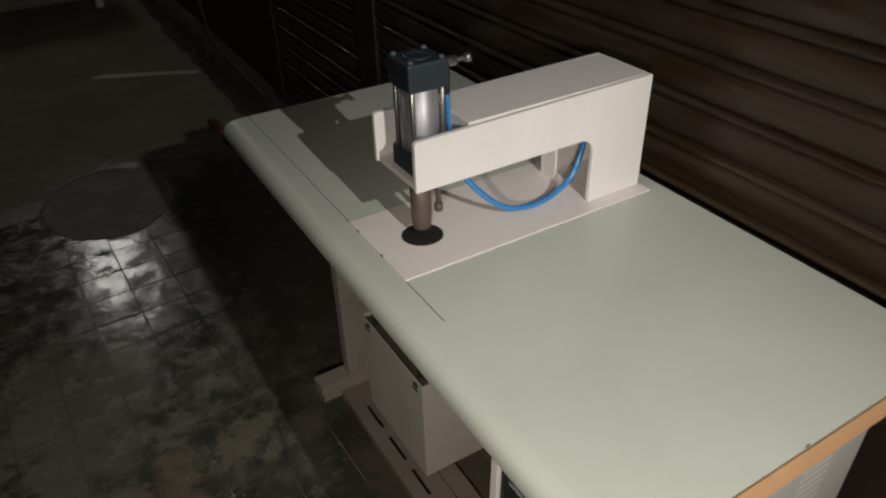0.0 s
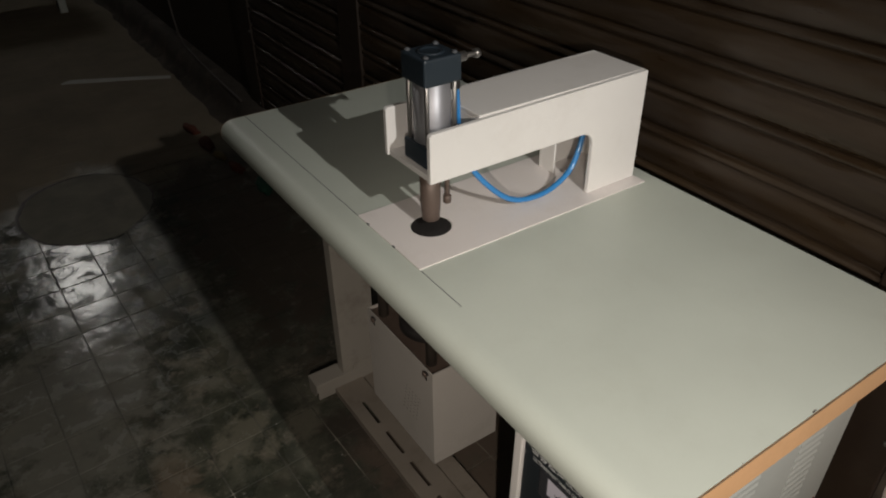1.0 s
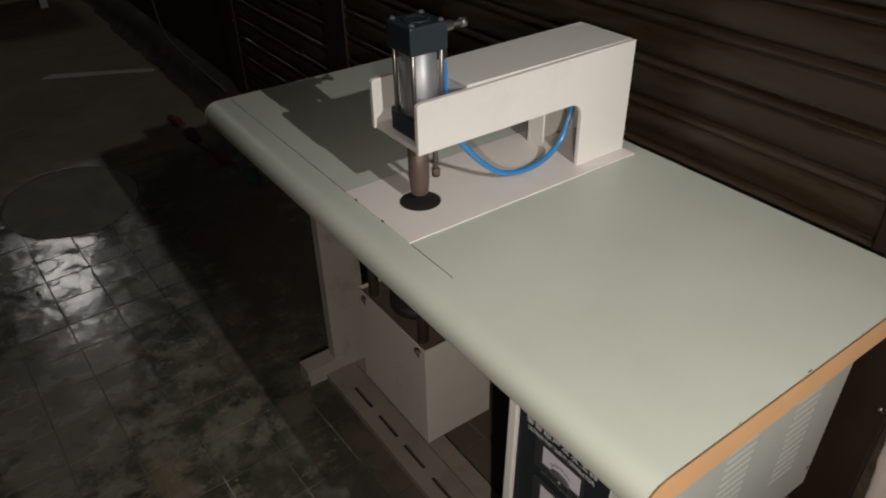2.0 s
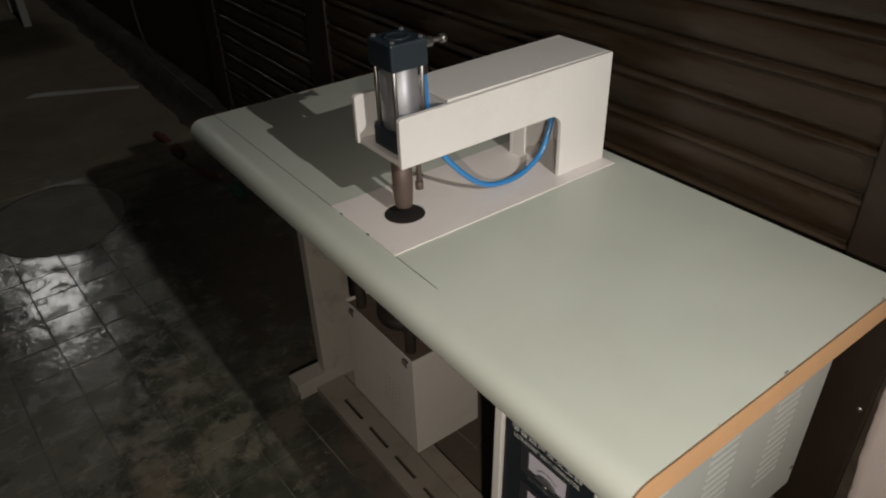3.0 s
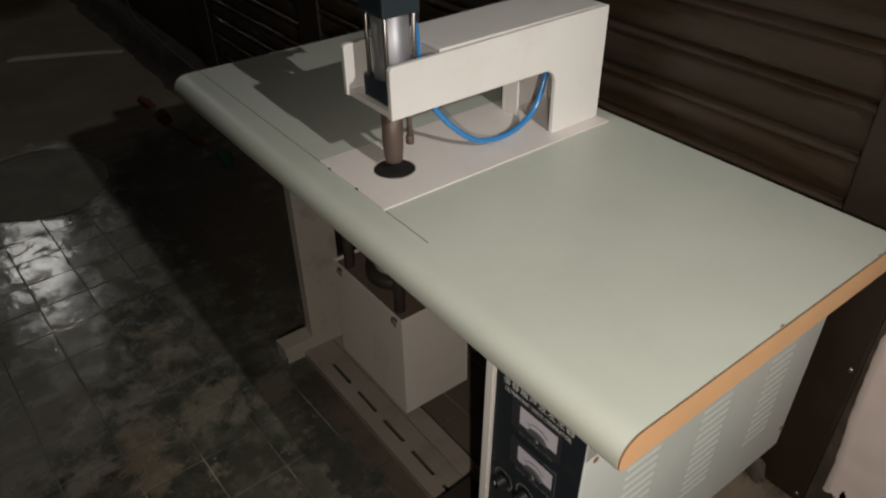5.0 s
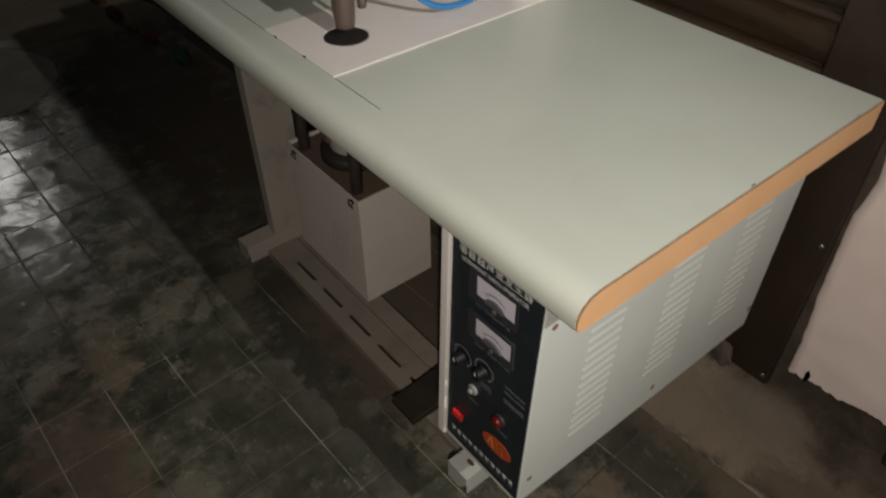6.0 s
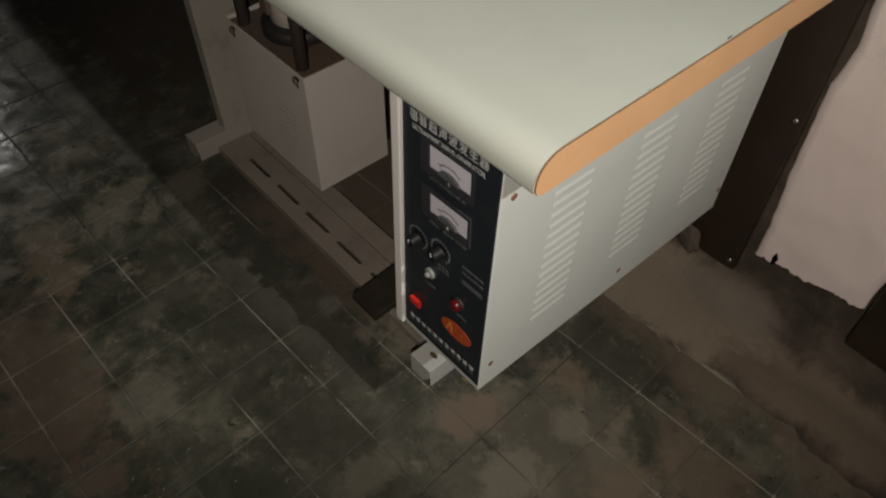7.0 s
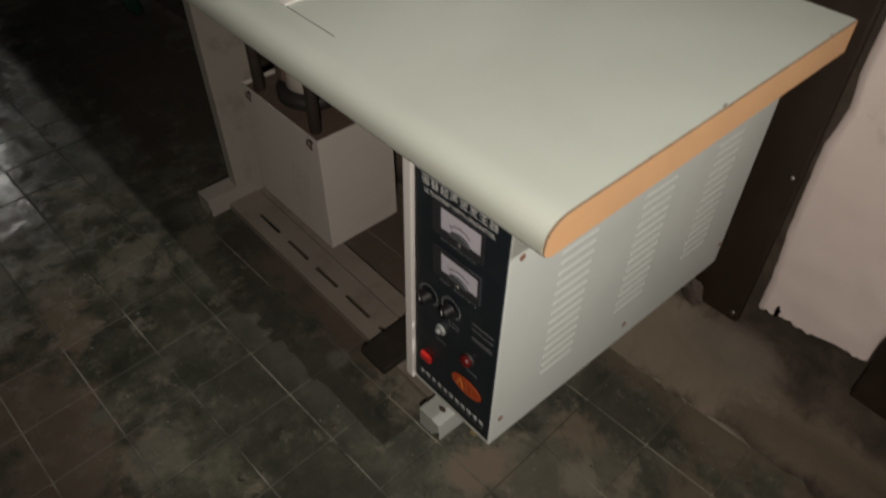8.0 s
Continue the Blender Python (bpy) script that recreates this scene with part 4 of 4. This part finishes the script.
        n.faces.new([n.verts.new(v) for v in (c0 + e, c1 + e * 0.5, c1 - e * 0.5, c0 - e)])
        sub("meter_needle", n, INK_BLACK)
        sub("meter_screw", turned([(0.0035, 0), (0.0035, -0.0012), (0.002, -0.0018)], (px - deep, cy, zb + 0.005), "x", 12), BRIGHT_STEEL)

    meter(0.1565, 0.0850, 0.6810, 0.6340)
    meter(0.1560, 0.0870, 0.6115, 0.5665)
    ink("legend_lettering", lettering("OUT POWER METER", 0.0062, 0.1535, 0.6245, px - 0.0002, 1.02), INK_GREY)
    for k in range(7):
        if k != 3:
            ink("legend_bar", bar(0.154 - k * 0.006 - 0.0042, 0.154 - k * 0.006, 0.5565, 0.5605), INK_GREY)
    ink("legend_lettering", lettering("METER", 0.0060, 0.1105, 0.5565, px - 0.0002, 1.0), INK_GREY)

    def dial(y, z, r):
        g = bmesh.new()
        for i in range(17):
            a = radians(-50 + 280 * i / 16)
            cyy, czz = y - (r + 0.0055) * math.cos(a), z + (r + 0.0055) * math.sin(a)
            add_box(g, px - 0.0004, px, cyy - 0.0009, cyy + 0.0009, czz - 0.0016, czz + 0.0016)
        ink("dial_marks", g, INK_DIAL)
        k = turned([(r * 0.95, 0), (r * 0.95, -0.004), (r * 0.76, -0.005), (r * 0.70, -0.014), (r * 0.60, -0.0155)], (px, y, z), "x", 28)
        ink("knob", k, KNOB, "black knurled knob with a pale pointer")
        ink("knob_pointer", box(px - 0.0162, px - 0.0148, y - 0.0008, y + 0.0008, z, z + r * 0.6, 0.0002), INK_WHITE)

    dial(0.1750, 0.5140, 0.0105)
    dial(0.1345, 0.5215, 0.0105)
    for z in (0.4930, 0.4870):
        for k in range(3):
            ink("legend_bar", bar(0.139 - k * 0.007 - 0.005, 0.139 - k * 0.007, z, z + 0.0035), INK_GREY)
    ink("toggle_nut", turned([(0.0085, 0), (0.0085, -0.003), (0.006, -0.0045)], (px, 0.1520, 0.4670), "x", 16), GREY_METAL, "grey metal switch collar")
    ink("toggle", turned([(0.0040, -0.004), (0.0042, -0.007), (0.0030, -0.009)], (px, 0.1520, 0.4670), "x", 12), GREY_METAL)
    for k in range(3):
        ink("legend_bar", bar(0.161 - k * 0.0065 - 0.0045, 0.161 - k * 0.0065, 0.4400, 0.4435), INK_GREY)
    for i in range(2):
        for k in range(4):
            ink("legend_bar", bar(0.097 - k * 0.009 - 0.0075, 0.097 - k * 0.009, 0.524 - i * 0.010, 0.5275 - i * 0.010), INK_GREY)
    ink("legend_bar", bar(0.063, 0.097, 0.4960, 0.5030), INK_GREY)
    b = ink("rocker_switch", box(px - 0.0060, px, 0.170, 0.190, 0.3780, 0.3910, 0.002), RED, "bright red rocker switch")
    ink("indicator_ring", turned([(0.0105, 0), (0.0105, -0.003), (0.0085, -0.004)], (px, 0.1005, 0.4550), "x", 24), BLACK)
    ink("indicator_lens", turned([(0.0085, -0.003), (0.0085, -0.008), (0.006, -0.011), (0.002, -0.012)], (px, 0.1005, 0.4550), "x", 24), DARK_RED, "dark red indicator lens")
    for k in range(3):
        ink("legend_bar", bar(0.1035 - k * 0.0065 - 0.0045, 0.1035 - k * 0.0065, 0.4280, 0.4315), INK_GREY)
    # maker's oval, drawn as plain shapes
    oval = prism([(0.1035 + 0.0275 * math.cos(2 * math.pi * i / 32), 0.3915 + 0.0160 * math.sin(2 * math.pi * i / 32)) for i in range(32)], px - 0.0004, px, "yz")
    ink("maker_oval", oval, ORANGE, "orange oval mark")
    ink("oval_stroke", prism([(0.1225, 0.3825), (0.1160, 0.4005), (0.1135, 0.4005), (0.1090, 0.3825), (0.1115, 0.3825), (0.1145, 0.3960), (0.1198, 0.3825)], px - 0.0007, px - 0.0003, "yz"), YELLOW)
    for yy in (0.1035, 0.0925):
        ink("oval_stroke", bar(yy - 0.0014, yy + 0.0014, 0.3825, 0.4005), YELLOW)
        ink("oval_stroke", bar(yy - 0.0030, yy + 0.0030, 0.3815, 0.3830), YELLOW)
    for k in range(11):
        yl = 0.1950 - k * 0.0118
        g = bmesh.new()
        for dz, w0, w1 in ((0.0060, 0.0, 0.0080), (0.0030, 0.001, 0.0072), (0.0, 0.0006, 0.0080)):
            add_box(g, px - 0.0004, px, yl - w1, yl - w0, 0.3380 + dz, 0.3393 + dz)
        add_box(g, px - 0.00045, px - 0.00005, yl - 0.0046 - 0.001 * (k % 3), yl - 0.0033 - 0.001 * (k % 3), 0.3380, 0.3455)
        ink("footer_bar", g, INK_WHITE)
        ink("footer_bar", bar(yl - 0.0070, yl, 0.3295, 0.3325), INK_GREY)


generator()


# ---- farther along the wall ----
def crumple(name, at, size, turn, mat, label, category):
    bm = bmesh.new()
    bmesh.ops.create_icosphere(bm, subdivisions=4, radius=1)
    for v in bm.verts:
        d = v.co.copy()
        k = 1 + 0.28 * noise.noise(d * 1.7 + Vector(at) * 7) + 0.14 * noise.noise(d * 5.1 + Vector(at))
        v.co = Vector((d.x * size[0] * k, d.y * size[1] * k, max(d.z, -0.55) * size[2] * k))
    low = min(v.co.z for v in bm.verts)
    for v in bm.verts:
        v.co.z -= low
    ob = part(name, bm, mat, smooth=True)
    ob.matrix_world = pose(*at, 0, 0, turn)
    tagged(ob, label, category, {"rag": "rags along the wall", "crumb": "crumbs on the floor"}.get(category, ""))


crumple("rag", (0.392, 2.98, 0.0), (0.022, 0.070, 0.016), 8, RED_CLOTH, "dull red rag lying along the threshold", "rag")
crumple("rag", (0.400, 2.78, 0.0), (0.026, 0.075, 0.018), -6, RED_CLOTH, "dull red rag lying along the threshold", "rag")
crumple("rag", (0.408, 2.63, 0.0), (0.018, 0.045, 0.014), 10, BEIGE_CLOTH, "dull yellow rag lying along the threshold", "rag")
crumple("rag", (0.425, 2.48, 0.0), (0.022, 0.060, 0.016), 6, RED_CLOTH, "dull red rag lying along the threshold", "rag")
crumple("rag", (0.460, 2.26, 0.0), (0.028, 0.070, 0.016), -8, GREEN_CLOTH, "dark green rag lying along the threshold", "rag")

for at, r in (((0.478, -0.190, 0.0), 0.006), ((0.50, -0.36, 0.0), 0.004), ((0.300, 0.02, 0.0), 0.0025), ((0.002, 0.388, 0.0), 0.0055), ((0.225, -0.02, 0.0), 0.003), ((-0.02, 0.30, 0.0), 0.003)):
    crumple("pebble", at, (r * 0.8, r, r * 0.65), 40 * r * 1000, BEIGE_CHIP, "small pale crumb of plaster on the floor", "crumb")
crumple("foam_scrap", (0.190, 0.205, 0.0), (0.006, 0.011, 0.006), 30, BEIGE_CLOTH, "small yellow scrap beside the table foot", "scrap")
crumple("plaster_chip", (0.655, 0.092, 0.129), (0.012, 0.028, 0.030), -20, BEIGE_CHIP, "pale broken lump of cement by the post", "cement lump")

strip = part("floor_strip", prism([(0.004, 3.995), (0.055, 4.030), (0.205, 3.955), (0.41, 3.850), (0.532, 3.780), (0.522, 3.748), (0.39, 3.820), (0.18, 3.915), (0.045, 3.980)], 0.0, 0.006, "xy"), STRIP)
tagged(strip, "thin pale strip lying across the tiles", "strip")

cable_ob = part("cable", tube([(0.668, 4.06, 2.6), (0.668, 4.05, 1.2), (0.668, 4.04, 0.46), (0.668, 4.02, 0.27), (0.660, 3.90, 0.145), (0.642, 3.62, 0.131), (0.630, 3.25, 0.125), (0.625, 2.9, 0.122)], 0.006, 8, 10), CABLE)
tagged(cable_ob, "thin grey cable running down the shutter to the threshold", "cable")


def machine_stand():
    ob = thing("machine_stand", (0.015, 5.80, 0), "pale grey steel machine stand far off in the dark", "machine stand")
    for x in (-0.42, 0.26):
        for y in (-0.25, 0.25):
            part("leg", box(x, x + 0.05, y - 0.025, y + 0.025, 0.0, 0.62, 0.003), STAND_PAINT, ob)
    part("shelf", box(-0.42, 0.31, -0.27, 0.27, 0.30, 0.34, 0.003), STAND_PAINT, ob)
    part("top", box(-0.48, 0.36, -0.32, 0.32, 0.62, 0.66, 0.004), STAND_PAINT, ob)
    part("apron", box(-0.42, 0.31, -0.285, -0.275, 0.36, 0.62, 0.002), STAND_PAINT, ob)


machine_stand()


# ---- floor pieces, last ----
def round_patch():
    outline = []
    for i in range(96):
        a = 2 * math.pi * i / 96
        r = 1.0 + 0.045 * noise.noise((math.cos(a) * 2.2, math.sin(a) * 2.2, 7)) + 0.030 * noise.noise((math.cos(a) * 9, math.sin(a) * 9, 3))
        outline.append((-0.165 + 0.238 * r * math.cos(a), 2.510 + 0.285 * r * math.sin(a)))
    bm = prism(outline, -0.003, 0.0009, "xy")
    ob = part("round_cement_patch", bm, PATCH)
    tagged(ob, "round brown cement patch let into the tiles", "floor patch", kind="structure")
    # the open joint round the patch
    bm = bmesh.new()
    rings = []
    for grow in (-0.004, 0.006):
        ring = []
        for i, (x, y) in enumerate(outline):
            d = Vector((x + 0.165, y - 2.510, 0)).normalized()
            w = grow * (0.5 + 0.8 * abs(noise.noise((i * 0.13, 2.0, 0))) + 0.9 * max(0.0, math.cos(2 * math.pi * i / 96 - 2.4)))
            ring.append(bm.verts.new((x + d.x * w, y + d.y * w, 0.0017)))
        rings.append(ring)
    for i in range(len(outline)):
        j = (i + 1) % len(outline)
        bm.faces.new((rings[0][i], rings[1][i], rings[1][j], rings[0][j]))
    part("patch_joint", bm, POST, ob, "dark open joint round the patch")


round_patch()


def tiles():
    floor = bpy.data.objects["floor"]
    pitch, gap, turn = 0.1360, 0.0030, 0.04
    e1, e2 = Vector((math.cos(turn), math.sin(turn), 0)), Vector((-math.sin(turn), math.cos(turn), 0))
    s = (pitch - gap) / 2
    bm = bmesh.new()
    lo = [bm.verts.new((sx * s, sy * s, -0.006)) for sx, sy in ((-1, -1), (1, -1), (1, 1), (-1, 1))]
    mid = [bm.verts.new((sx * s, sy * s, -0.0010)) for sx, sy in ((-1, -1), (1, -1), (1, 1), (-1, 1))]
    hi = [bm.verts.new((sx * (s - 0.0010), sy * (s - 0.0010), 0.0)) for sx, sy in ((-1, -1), (1, -1), (1, 1), (-1, 1))]
    for a, b in ((lo, mid), (mid, hi)):
        for i in range(4):
            j = (i + 1) % 4
            bm.faces.new((a[i], a[j], b[j], b[i]))
    bm.faces.new(hi)
    for f in bm.faces:
        f.material_index = {4: 0, 2: 2}.get(len([v for v in f.verts if v in hi]), 1)
    me = mesh_of(bm, "tile", TILE)
    me.materials.append(GROUT)
    me.materials.append(TILE_EDGE)
    verts, faces = [], []
    rng = random.Random(4)
    u0, v0 = -0.136 + pitch / 2, 0.100 + pitch / 2
    for i in range(-24, 7):
        for j in range(-26, 65):
            u, v = u0 + i * pitch, v0 + j * pitch
            c = e1 * u + e2 * v
            if c.x > STEP_X + 0.09 or c.x < -3.4 or not -3.4 < c.y < 8.9:
                continue
            tilt, drop = (rng.gauss(0, 0.28), rng.gauss(0, 0.28)), rng.uniform(-0.0003, 0.0003)
            if (c - Vector((-0.165, 2.51, 0))).length < 0.42:
                tilt = (0, 0)
            if c.x > 0.42:
                # bedded level under the toe of the threshold
                tilt, drop = (0, 0), -0.0005
            m = pose(c.x, c.y, drop, tilt[0], tilt[1], math.degrees(turn))
            if -0.95 < c.x and -0.45 < c.y < 2.75 and (c.x > -0.75 or c.y > 0.3):
                t = new("tile", me)
                t.matrix_world = m
                t.parent = floor
            else:
                k = len(verts)
                for sx, sy, z in ((-1, -1, 0), (1, -1, 0), (1, 1, 0), (-1, 1, 0)):
                    verts.append(m @ Vector((sx * s, sy * s, z)))
                for sx, sy, z in ((-1, -1, 0), (1, -1, 0), (1, 1, 0), (-1, 1, 0)):
                    verts.append(m @ Vector((sx * s, sy * s, -0.006)))
                faces += [(k, k + 1, k + 2, k + 3)] + [(k + 4 + q, k + 4 + (q + 1) % 4, k + (q + 1) % 4, k + q) for q in range(4)]
    far = bpy.data.meshes.new("distant_tiles")
    far.from_pydata(verts, [], faces)
    far.materials.append(TILE)
    ob = new("distant_tiles", far)
    ob.parent = floor
    ob["kind"] = "stuff"


tiles()
